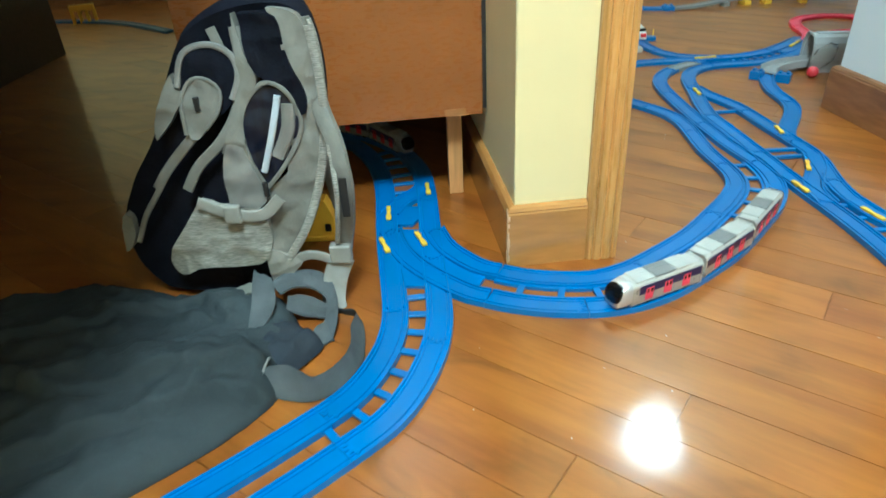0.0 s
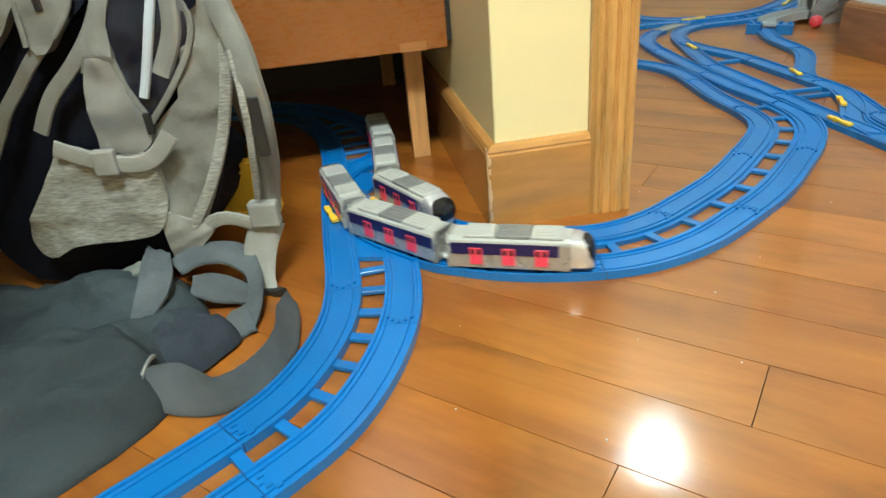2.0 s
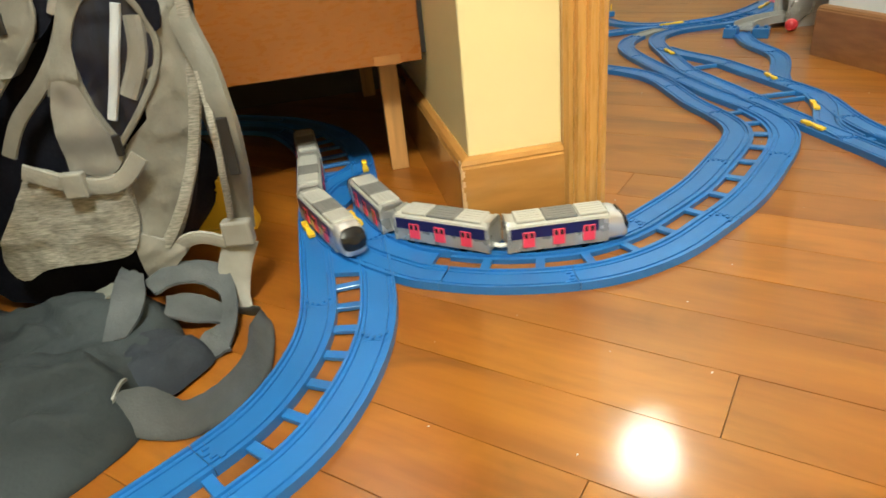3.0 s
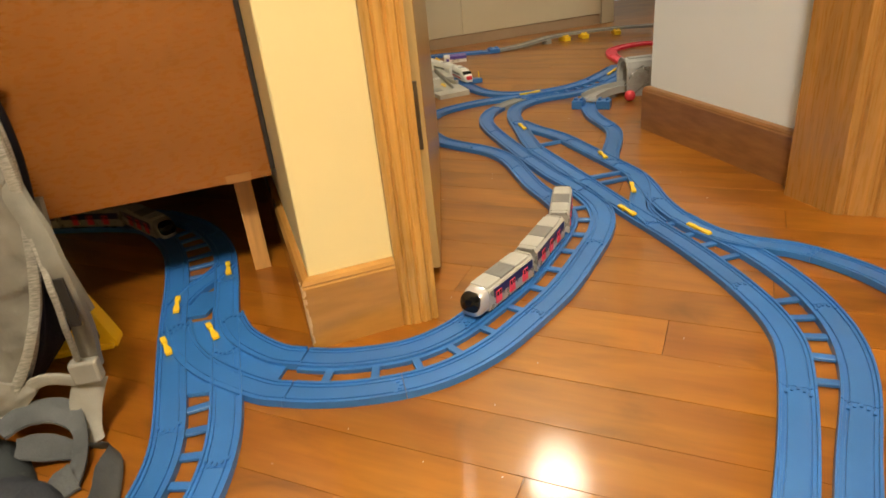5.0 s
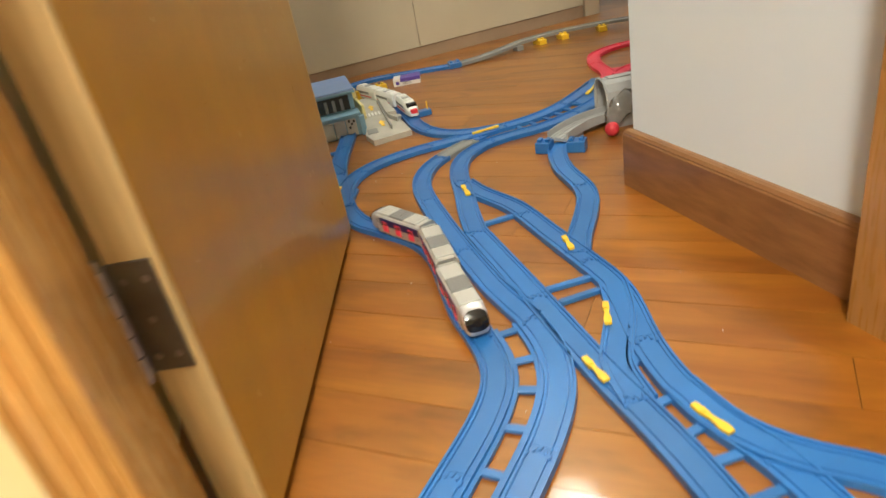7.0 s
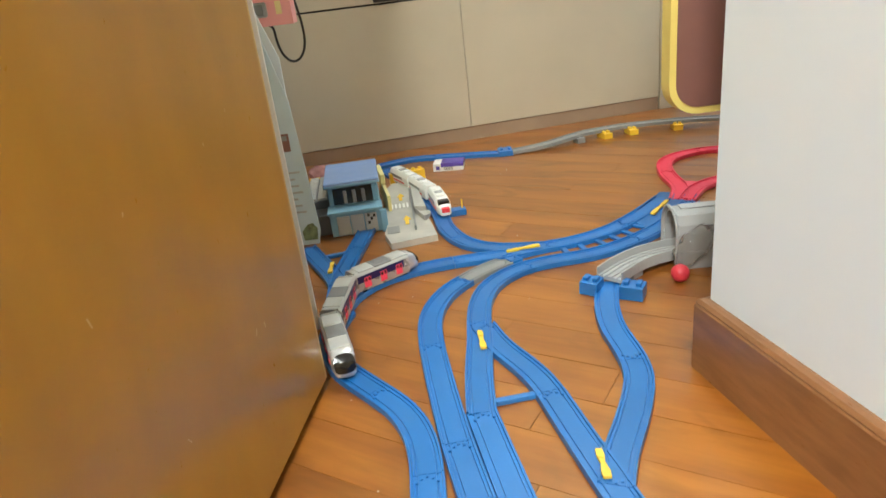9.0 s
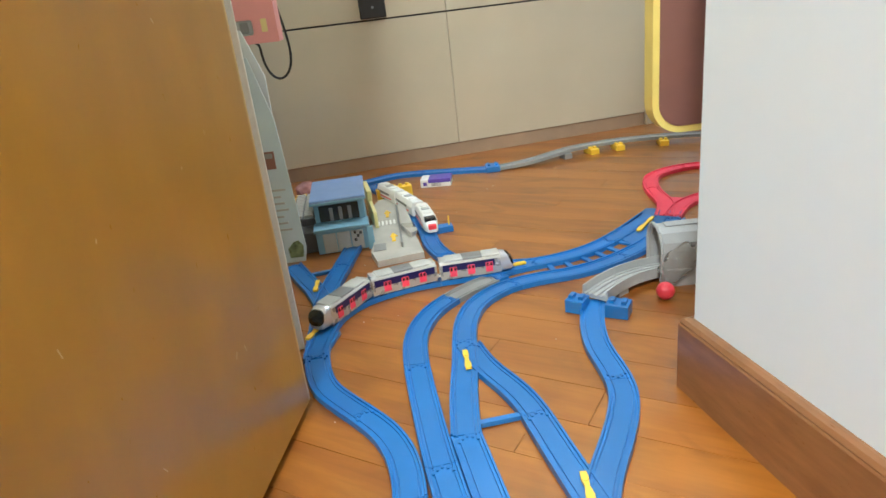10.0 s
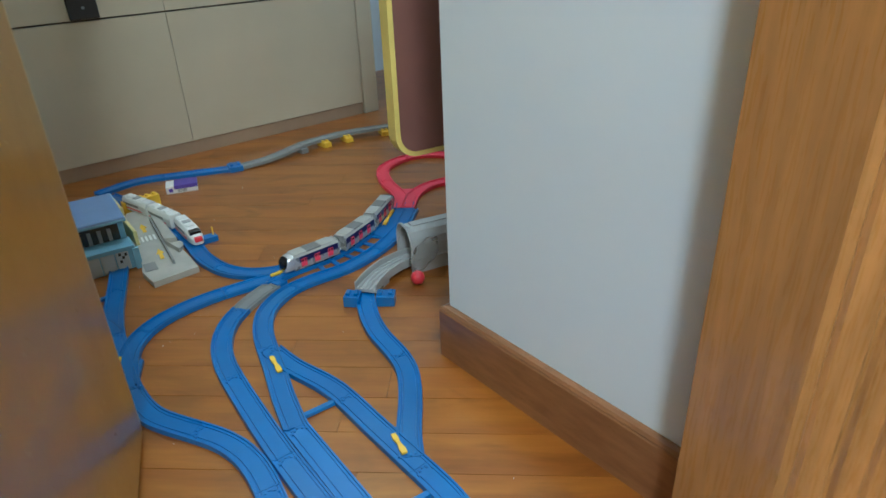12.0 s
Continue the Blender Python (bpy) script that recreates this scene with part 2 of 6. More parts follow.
def box(x0, x1, y0, y1, z0, z1, bevel=0.0, seg=2, bm=None):
    bm = bm or bmesh.new()
    made = bmesh.ops.create_cube(bm, size=1)["verts"]
    for v in made:
        v.co = Vector(((x0, x1)[v.co.x > 0], (y0, y1)[v.co.y > 0], (z0, z1)[v.co.z > 0]))
    if bevel:
        edges = {e for v in made for e in v.link_edges}
        bmesh.ops.bevel(bm, geom=list(edges), offset=bevel, segments=seg, affect="EDGES", profile=0.5)
    return bm


def cyl(r, z0, z1, seg=20, r2=None, m=None, bm=None):
    bm = bm or bmesh.new()
    made = bmesh.ops.create_cone(bm, cap_ends=True, segments=seg, radius1=r, radius2=r if r2 is None else r2, depth=z1 - z0)["verts"]
    for v in made:
        v.co.z += (z0 + z1) / 2
        if m is not None:
            v.co = m @ v.co
    return bm


def prism(outline, z0, z1, m=None, bm=None):
    """A plate with that outline in x and y."""
    bm = bm or bmesh.new()
    low = [bm.verts.new((x, y, z0)) for x, y in outline]
    high = [bm.verts.new((x, y, z1)) for x, y in outline]
    k = len(outline)
    bm.faces.new(low[::-1])
    bm.faces.new(high)
    for i in range(k):
        bm.faces.new((low[i], low[(i + 1) % k], high[(i + 1) % k], high[i]))
    if m is not None:
        for v in low + high:
            v.co = m @ v.co
    return bm


def sweep(line, profile, ups=None, bm=None, closed=True):
    """A section (across, up) carried along a line of points, square to it on the level."""
    bm = bm or bmesh.new()
    rings = []
    for i, p in enumerate(line):
        a, b = line[max(0, i - 1)], line[min(len(line) - 1, i + 1)]
        d = Vector((b[0] - a[0], b[1] - a[1], 0)).normalized()
        side = Vector((d.y, -d.x, 0))
        rings.append([bm.verts.new(Vector(p) + side * x + Vector((0, 0, z))) for x, z in profile])
    k = len(profile)
    for r, q in zip(rings, rings[1:]):
        for j in range(k if closed else k - 1):
            bm.faces.new((r[j], r[(j + 1) % k], q[(j + 1) % k], q[j]))
    if closed:
        bm.faces.new(rings[0])
        bm.faces.new(rings[-1][::-1])
    return bm


def smooth(points, step=0.012):
    """A smooth line through points, in even steps."""
    p = [Vector((*q, 0.0)[:3]) for q in points]
    p = [2 * p[0] - p[1], *p, 2 * p[-1] - p[-2]]
    fine = []
    for a, b, c, d in zip(p, p[1:], p[2:], p[3:]):
        for i in range(24):
            u = i / 24
            fine.append(0.5 * (2 * b + (c - a) * u + (2 * a - 5 * b + 4 * c - d) * u * u + (3 * b - a - 3 * c + d) * u ** 3))
    fine.append(p[-2])
    # even out the wobble of read-off points
    for _ in range(60):
        fine = [fine[0], *[(a + 2 * b + c) / 4 for a, b, c in zip(fine, fine[1:], fine[2:])], fine[-1]]
    far = [0.0]
    for a, b in zip(fine, fine[1:]):
        far.append(far[-1] + (b - a).length)
    n = max(2, round(far[-1] / step))
    out, j = [], 0
    for i in range(n + 1):
        s = far[-1] * i / n
        while j < len(far) - 2 and far[j + 1] < s:
            j += 1
        u = (s - far[j]) / max(1e-9, far[j + 1] - far[j])
        out.append(fine[j].lerp(fine[j + 1], u))
    return out


def offset(line, d):
    """The line moved to its right by d."""
    out = []
    for i, p in enumerate(line):
        a, b = line[max(0, i - 1)], line[min(len(line) - 1, i + 1)]
        t = (b - a).normalized()
        out.append(p + Vector((t.y, -t.x, 0)) * d)
    return out


# ---- the walls, the doorway ----
def wall(name, x0, x1, y0, y1, z0, z1, mat, label, category="wall", bevel=0.0):
    """A wall in the rooms' own axes."""
    ob = part(name, box(x0, x1, y0, y1, z0, z1, bevel), mat, at=ROOM.copy())
    return tagged(ob, label, category, kind="structure")


def room(x, y):
    """A world place in the rooms' axes."""
    v = ROOM.inverted() @ Vector((x, y, 0))
    return v.x, v.y


PX, PY = room(0.320, 1.150)      # the pillar's near corner
WX, WY = room(1.071, 1.826)      # the white wall's far corner
FX, FY = room(0.9, 3.22)         # the far cabinets' foot
CX, CY = room(0.272, 1.357)      # the hall cabinet's lower corner
JAMB, DEEP = PX + 0.160, PY + 0.095
HIGH = 2.5


def chipped_wall():
    """The wall's end, its near arris knocked about."""
    bm = bmesh.new()
    steps = 90
    outline = [(PX + 0.1095, PY), (PX + 0.1095, FY + 0.6), (PX, FY + 0.6)]
    rings = []
    for i in range(steps + 1):
        z = HIGH * (i / steps) ** 1.6
        bite = 0.0012 + 0.004 * max(0, noise.noise((3, 5, z * 45))) + 0.002 * max(0, noise.noise((8, 2, z * 140)))
        ring = [*outline, (PX, PY + bite), (PX + bite, PY)]
        rings.append([bm.verts.new((x, y, z)) for x, y in ring])
    for r, q in zip(rings, rings[1:]):
        for j in range(5):
            bm.faces.new((r[j], r[(j + 1) % 5], q[(j + 1) % 5], q[j]))
    bm.faces.new(rings[0])
    bm.faces.new(rings[-1])
    tagged(part("wall_pillar", bm, WALL_Y, at=ROOM.copy()), "cream-yellow painted wall end with a chipped corner", "wall", kind="structure")


chipped_wall()
wall("wall_white", WX, WX + 1.6, PY + 0.07, WY, 0, HIGH, WALL_W, "plain white painted wall beside the doorway")
wall("wall_hall", WX + 0.421, 3.2, PY - 0.03, PY + 0.07, 0, HIGH, WALL_Y, "cream-yellow painted hall wall")
wall("wall_lintel", PX + 0.1095, WX + 0.1, PY, PY + 0.1, 2.1, HIGH, WALL_Y, "cream-yellow wall above the doorway")
wall("wall_back", -3, 3.2, -2.6, -2.5, 0, HIGH, WALL_Y, "cream-yellow painted hall wall")
wall("wall_left", -3.1, -3.0, -2.6, 4.4, 0, HIGH, WALL_Y, "cream-yellow painted hall wall")
wall("wall_right", 3.2, 3.3, -2.6, 4.4, 0, HIGH, WALL_W, "plain painted wall")
wall("wall_far", PX, 3.2, FY + 0.6, FY + 0.7, 0, HIGH, WALL_W, "plain white bedroom wall")
wall("wall_far_hall", -3, PX, 3.75, 3.85, 0, HIGH, WALL_Y, "cream-yellow painted far hall wall")
wall("ceiling", -3.1, 3.3, -2.6, 4.5, HIGH, HIGH + 0.1, CEIL, "plain white ceiling", "ceiling")

BOARD_PROFILE = [(0, 0), (0.013, 0), (0.013, 0.089), (0.0115, 0.0915), (0.0120, 0.0935), (0.009, 0.098), (0.004, 0.1), (0, 0.1)]


def baseboard(name, points, mat, label):
    """A moulded skirting along a wall; the wall lies to the left of the way it runs."""
    ob = part(name, sweep([Vector((*p, 0)) for p in points], BOARD_PROFILE), mat, at=ROOM.copy())
    return tagged(ob, label, "skirting", kind="structure")


def mitred(name, corner, along_x, along_y, sx, sy, mat, label):
    """A skirting that turns an outer corner: its run in x and in y."""
    cx, cy = corner
    bm = bmesh.new()
    rings = []
    for end in range(3):
        ring = []
        for d, z in BOARD_PROFILE:
            x, y = cx + sx * d, cy + sy * d
            if end == 0:
                x = along_x
            if end == 2:
                y = along_y
            ring.append(bm.verts.new((x, y, z)))
        rings.append(ring)
    k = len(BOARD_PROFILE)
    for r, q in zip(rings, rings[1:]):
        for j in range(k):
            bm.faces.new((r[j], r[(j + 1) % k], q[(j + 1) % k], q[j]))
    bm.faces.new(rings[0])
    bm.faces.new(rings[2])
    return tagged(part(name, bm, mat, at=ROOM.copy()), label, "skirting", kind="structure")


mitred("baseboard_pillar", (PX, PY), PX + 0.109, CY + 1.8, -1, -1, BOARD, "varnished wooden skirting board, scuffed at the corner")


def scuffs():
    """Pale splinters along the skirting's worn corner."""
    rng = random.Random(11)
    bm = bmesh.new()
    d = max(q[0] for q in BOARD_PROFILE)
    top = max(q[1] for q in BOARD_PROFILE)
    for _ in range(34):
        z, h, w = rng.uniform(0.004, top - 0.012), rng.uniform(0.003, 0.012), rng.uniform(0.0012, 0.0045)
        side = rng.random() < 0.5
        x, y = PX - d, PY - d
        e = 0.0006
        box(x - e, x + (w if side else e), y - e, y + (e if side else w), z, z + h, bm=bm)
    tagged(part("skirting_scuffs", bm, TAPE, at=ROOM.copy()), "pale splintered wood along the skirting corner", "scuffs", kind="structure")


scuffs()
mitred("baseboard_white", (WX, WY), WX + 1.4, PY + 0.072, -1, 1, BOARD_D, "red-brown varnished skirting board")
baseboard("baseboard_hall", [(-3, 3.75), (PX, 3.75)], BOARD_D, "dark red-brown skirting board")


def casing(name, x0, x1, y_front, y_back, flip, mat):
    """A door casing: a fluted front board and the jamb behind it."""
    w = x1 - x0
    shape = [(0, 0), (0.08, -0.6), (0.16, -0.85), (0.22, -0.45), (0.27, -0.85), (0.42, -1), (0.50, -0.6), (0.55, -1), (0.72, -0.95), (0.78, -0.55), (0.84, -0.9), (0.96, -0.7), (1, 0)]
    if flip:
        shape = [(1 - u, d) for u, d in shape[::-1]]
    outline = [(x0 + u * w, y_front + 0.010 + 0.010 * d) for u, d in shape] + [(x1, y_back), (x0, y_back)]
    return tagged(part(name, prism(outline, 0, 2.1), mat, at=ROOM.copy()), "varnished pine door casing with fluted moulding", "door casing", kind="structure")


casing("casing_left", PX + 0.110, JAMB, PY - 0.018, DEEP, False, CASING)


def splayed_casing():
    """The other casing: a plain reveal, then a fluted board that splays out into the hall."""
    x0, y0 = WX - 0.042, PY - 0.028
    run, out = 0.110, -0.092
    nx, ny = -out / math.hypot(run, out), run / math.hypot(run, out)
    shape = [(0.0, 0), (0.02, 0.5), (0.10, 0.5), (0.13, -0.2), (0.16, 0.4), (0.34, 0.6), (0.37, 0.0), (0.40, 0.0), (0.43, 0.6), (0.60, 0.6), (0.63, -0.1), (0.66, 0.5), (0.90, 0.6), (0.98, 0.3), (1.0, 0)]
    front = [(x0 + u * run - nx * d * 0.006, y0 + u * out - ny * d * 0.006) for u, d in shape]
    outline = [(x0, PY + 0.068), *front, (WX + 0.42, y0 + out), (WX + 0.42, PY + 0.068)]
    tagged(part("casing_right", prism(outline, 0, 2.1), CASING_SHADED, at=ROOM.copy()), "varnished pine door casing with a splayed fluted board", "door casing", kind="structure")


splayed_casing()
wall("casing_head", JAMB, WX - 0.042, PY - 0.018, DEEP, 2.04, 2.1, CASING, "varnished pine door head", "door casing")


def build_door():
    a, b = Vector((0.499, 1.283, 0)), Vector((0.583, 1.888, 0))
    d = b - a
    door = thing("door_1", "open brown veneered door with a paler lipped edge", "door", pose(a.x, a.y, 0.0, 0, 0, math.degrees(math.atan2(d.y, d.x))), kind="structure")
    n = d.length
    part("leaf", box(0.006, n - 0.006, 0.0, 0.040, 0.012, 2.03, 0.0012), DOOR, door)
    part("edge_strip", box(0, 0.006, 0.0005, 0.0395, 0.012, 2.03, 0.001), DOOR_EDGE, door, "pale wooden edge lipping")
    part("edge_strip", box(n - 0.006, n, 0.0005, 0.0395, 0.012, 2.03, 0.001), DOOR_EDGE, door, "pale wooden edge lipping")
    # pale chips and scratches low on the face
    rng = random.Random(21)
    for _ in range(14):
        x, z, w, h = rng.uniform(0.05, 0.56), rng.uniform(0.06, 0.60), rng.uniform(0.0008, 0.0016), rng.uniform(0.002, 0.008)
        part("scratch", box(-w / 2, w / 2, -0.00015, 0.0002, 0, h), DOOR_EDGE, door, "pale scratch in the veneer", pose(x, 0.0, z, 0, rng.uniform(-60, 60), 0))
    for z in (0.200, 1.70):
        hinge = part("hinge", box(-0.0022, 0.0002, 0.006, 0.040, z, z + 0.095, 0.0006, 1), STEEL, door, "dull steel hinge plate")
        for k in range(5):
            part("knuckle", cyl(0.0064, z + 0.001 + k * 0.0188, z + 0.0185 + k * 0.0188, 16, m=pose(-0.006, 0.0435, 0)), WORN_STEEL, hinge, "worn bright steel knuckle")
        part("pin", cyl(0.0042, z - 0.006, z + 0.101, 12, m=pose(-0.006, 0.0435, 0)), WORN_STEEL, hinge)
        for dz, dy in ((0.014, 0.014), (0.014, 0.030), (0.046, 0.022), (0.080, 0.014), (0.080, 0.030)):
            part("screw", cyl(0.0030, -0.0005, 0.0008, 10, m=pose(-0.0022, dy, z + dz, 0, -90, 0)), WORN_STEEL, hinge)
    return door


build_door()


def ceiling_lamp(x, y):
    lampshade = thing("ceiling_lamp", "round white glass ceiling lamp, lit", "lamp", pose(x, y, HIGH))
    part("base", cyl(0.13, -0.03, 0.0, 32), WHITE, lampshade)
    part("shade", cyl(0.15, -0.07, -0.03, 40, 0.16), LAMP_GLOW, lampshade, "glowing white glass shade")


ceiling_lamp(1.20, 3.06)
ceiling_lamp(0.36, -0.12)


# ---- toy railway ----
RAIL = [(-0.0190, 0), (0.0190, 0), (0.0185, 0.0090), (0.0158, 0.0090), (0.0153, 0.0066), (0.0120, 0.0066), (0.0117, 0.0052),
        (0.0100, 0.0052), (0.0097, 0.0068), (-0.0097, 0.0068), (-0.0100, 0.0052), (-0.0117, 0.0052), (-0.0120, 0.0066),
        (-0.0153, 0.0066), (-0.0158, 0.0090), (-0.0185, 0.0090)]
PATHS = {
    "left_lane": [(-0.42, 1.74), (-0.20, 1.70), (-0.059, 1.655), (-0.005, 1.609), (0.050, 1.510), (0.084, 1.385), (0.108, 1.241), (0.133, 1.117), (0.153, 1.020), (0.157, 0.956),
                  (0.147, 0.899), (0.126, 0.847), (0.086, 0.798), (0.006, 0.715), (-0.104, 0.61), (-0.204, 0.51)],
    "right_lane": [(-0.42, 1.81), (-0.20, 1.77), (-0.040, 1.705), (0.030, 1.655), (0.092, 1.585), (0.140, 1.487), (0.162, 1.385), (0.177, 1.278), (0.196, 1.142), (0.214, 1.030),
                   (0.217, 0.956), (0.205, 0.884), (0.178, 0.815), (0.130, 0.758), (0.05, 0.675), (-0.06, 0.57), (-0.16, 0.47)],
    "far_hall": [(-1.9, 3.10), (-1.6, 3.12), (-1.3, 3.05), (-1.0, 2.85)],
    "double_bend": [(0.240, 1.105), (0.320, 1.072), (0.390, 1.062), (0.450, 1.067), (0.510, 1.095), (0.562, 1.138), (0.631, 1.203), (0.694, 1.285),
                    (0.732, 1.338), (0.760, 1.392), (0.769, 1.450), (0.762, 1.510)],
    "outer_on": [(0.797, 1.458), (0.780, 1.568), (0.758, 1.690), (0.745, 1.775), (0.730, 1.900), (0.723, 1.985), (0.726, 2.040), (0.738, 2.082), (0.762, 2.128), (0.806, 2.174), (0.845, 2.203), (0.886, 2.226)],
    "inner_on": [(0.733, 1.470), (0.723, 1.540), (0.718, 1.630), (0.714, 1.722), (0.692, 1.795), (0.642, 1.861), (0.597, 1.918), (0.577, 1.990), (0.569, 2.060), (0.562, 2.190)],
    "long_single": [(0.700, 0.730), (0.770, 0.825), (0.840, 0.932), (0.874, 1.005), (0.884, 1.106), (0.871, 1.252), (0.842, 1.399), (0.815, 1.580), (0.783, 1.780)],
    "lower_lane": [(0.783, 1.780), (0.786, 1.860), (0.794, 1.940), (0.798, 2.005), (0.806, 2.065), (0.830, 2.126), (0.880, 2.173), (0.940, 2.194), (1.021, 2.204), (1.108, 2.244), (1.197, 2.314), (1.275, 2.410)],
    "outer_single": [(0.750, 0.720), (0.820, 0.812), (0.894, 0.905), (0.939, 0.998), (0.955, 1.110), (0.942, 1.222), (0.913, 1.300), (0.905, 1.400), (0.919, 1.500), (0.919, 1.560),
                     (0.902, 1.647), (0.884, 1.734), (0.862, 1.840), (0.822, 1.925), (0.803, 1.990)],
    "cross_link": [(0.920, 1.550), (0.905, 1.485), (0.881, 1.435), (0.862, 1.390), (0.862, 1.330)],
    "right_branch": [(0.908, 1.340), (0.925, 1.270), (0.962, 1.220), (1.012, 1.180), (1.050, 1.108), (1.063, 1.040), (1.06, 0.95)],
    "s_bend": [(1.015, 2.085), (0.993, 2.009), (0.984, 1.940), (0.988, 1.870), (0.982, 1.812), (0.954, 1.745), (0.925, 1.690), (0.905, 1.640)],
    "upper_lane": [(1.230, 2.450), (1.161, 2.377), (1.084, 2.310), (1.010, 2.275), (0.944, 2.262)],
    "station_branch": [(0.944, 2.262), (0.855, 2.279), (0.795, 2.330), (0.762, 2.420), (0.752, 2.509), (0.720, 2.66), (0.66, 2.82), (0.60, 2.95)],
    "arc": [(0.944, 2.260), (0.880, 2.245), (0.815, 2.240), (0.750, 2.234), (0.690, 2.218), (0.638, 2.192), (0.602, 2.155), (0.580, 2.106), (0.572, 2.030), (0.573, 2.000)],
    "station_left": [(0.562, 2.190), (0.540, 2.250), (0.510, 2.310), (0.470, 2.395)],
    "station_right": [(0.562, 2.190), (0.566, 2.270), (0.584, 2.404), (0.60, 2.55)],
    "red_left": [(1.255, 2.430), (1.290, 2.510), (1.296, 2.612), (1.332, 2.722), (1.420, 2.772), (1.50, 2.765), (1.57, 2.70), (1.58, 2.62), (1.53, 2.55), (1.45, 2.535), (1.386, 2.530), (1.320, 2.490), (1.270, 2.420)],
    "far_blue": [(0.571, 2.985), (0.680, 3.035), (0.810, 3.015), (0.950, 2.985)],
    "far_grey": [(0.950, 2.985), (1.060, 2.990), (1.190, 3.045), (1.310, 3.078), (1.410, 3.078), (1.520, 3.065), (1.64, 3.03)],
}
LINES = {name: smooth(points) for name, points in PATHS.items()}
LINES["bend_outer"] = offset(LINES["double_bend"], 0.036)
LINES["bend_inner"] = offset(LINES["double_bend"], -0.031)
for key, before in (("outer_on", "bend_outer"), ("inner_on", "bend_inner")):
    end = LINES[before][-1]
    LINES[key] = smooth([(end.x, end.y), *[(p.x, p.y) for p in LINES[key][::4] if p.y > end.y + 0.04], tuple(LINES[key][-1][:2])])


def lengths(line):
    far = [0.0]
    for a, b in zip(line, line[1:]):
        far.append(far[-1] + (b - a).length)
    return far


def cut(line, s0, s1):
    """The stretch of a line between two lengths."""
    far = lengths(line)
    s0, s1 = max(0, s0), min(far[-1], s1)

    def spot(s):
        for i in range(len(line) - 1):
            if far[i + 1] >= s - 1e-9:
                return line[i].lerp(line[i + 1], (s - far[i]) / max(1e-9, far[i + 1] - far[i]))
        return line[-1].copy()
    return [spot(s0), *[p for p, f in zip(line, far) if s0 + 1e-4 < f < s1 - 1e-4], spot(s1)]


def nubs(bm, line, z):
    """The connector at a piece's end: a tongue and four small stubs."""
    a, b = line[-1], line[-2]
    d = (a - b).normalized()
    for fore, side in ((-0.006, -0.006), (-0.006, 0.006), (-0.011, -0.0115), (-0.011, 0.0115), (-0.003, 0.0)):
        c = a + d * fore + Vector((d.y, -d.x, 0)) * side
        m = pose(c.x, c.y, z, 0, 0, math.degrees(math.atan2(d.y, d.x)))
        for v in bmesh.ops.create_cube(bm, size=1)["verts"]:
            v.co = m @ Vector((v.co.x * 0.005, v.co.y * 0.0030, v.co.z * 0.0022))


def track_piece(line, mat, lift=0.0, name="toy_track", label="blue plastic toy railway track piece on the floor", profile=RAIL):
    o = line[0]
    local = [p - o for p in line]
    piece = thing(name, label, "toy track", pose(o.x, o.y, lift), "toy railway track")
    part("rail_bed", sweep(local, profile), mat, piece)
    bm = bmesh.new()
    nubs(bm, local, 0.0072)
    part("connector", bm, mat, piece)
    return piece


def lay(key, mat=BLUE, size=0.205, lift=0.0, s0=0.0, s1=99.0, label="blue plastic toy railway track piece on the floor", name="toy_track", profile=RAIL):
    line = LINES[key]
    s1 = min(s1, lengths(line)[-1])
    n = max(1, round((s1 - s0) / size))
    step = (s1 - s0) / n
    return [track_piece(cut(line, s0 + i * step + 0.0004, s0 + (i + 1) * step - 0.0004), mat, lift, name, label, profile) for i in range(n)]


def rungs(pieces, line_a, line_b, s0, s1, count, mat=BLUE):
    """Cross bars between two lanes, each a part of the piece that it touches."""
    far_a = lengths(line_a)[-1]
    for i in range(count):
        u = (s0 + (s1 - s0) * i / (count - 1)) * far_a
        a = cut(line_a, u, u + 0.004)[0]
        b = min(line_b, key=lambda p: (p - a).length)
        d = b - a
        owner = min(pieces, key=lambda o: (o.matrix_basis.translation - a).length)
        m = owner.matrix_basis.inverted() @ pose(a.x, a.y, 0, 0, 0, math.degrees(math.atan2(d.y, d.x)))
        part("rung", box(0.0175, d.length - 0.0175, -0.0050, 0.0050, 0.001, 0.0055, 0.0005, 1), mat, owner, at=m)


def double(pieces_a, key_a, key_b, s0, s1, count):
    rungs(pieces_a, LINES[key_a], LINES[key_b], s0, s1, count)


for key in ("left_lane", "right_lane"):
    got = lay(key)
    if key == "right_lane":
        double(got, "right_lane", "left_lane", 0.605, 0.775, 8)
        double(got, "right_lane", "left_lane", 0.30, 0.42, 6)
# the bend's lanes have a low flange on the side of the slots between them
FLANGE_L = [(-0.0238, 0), *RAIL[1:], (-0.0189, 0.0056), (-0.0238, 0.0056)]
FLANGE_R = [RAIL[0], (0.0238, 0), (0.0238, 0.0056), (0.0189, 0.0056), *RAIL[2:]]
got = lay("bend_outer", s0=0.062, s1=0.20, profile=FLANGE_L)
got += lay("bend_outer", s0=0.20, profile=FLANGE_L)
lay("bend_inner", s0=0.050, profile=FLANGE_R)
double(got, "bend_outer", "bend_inner", 0.115, 0.985, 13)
lay("outer_on", s1=0.665)
lay("outer_on", GREY, s0=0.665, s1=0.765, label="short grey plastic toy track piece between blue ones")
lay("outer_on", s0=0.765, lift=0.0018)
lay("inner_on")
got = lay("outer_single")
lay("long_single")
double(got, "outer_single", "long_single", 0.168, 0.30, 5)
double(got, "outer_single", "long_single", 0.40, 0.50, 4)
START_L, START_R = LINES["bend_outer"], LINES["bend_inner"]
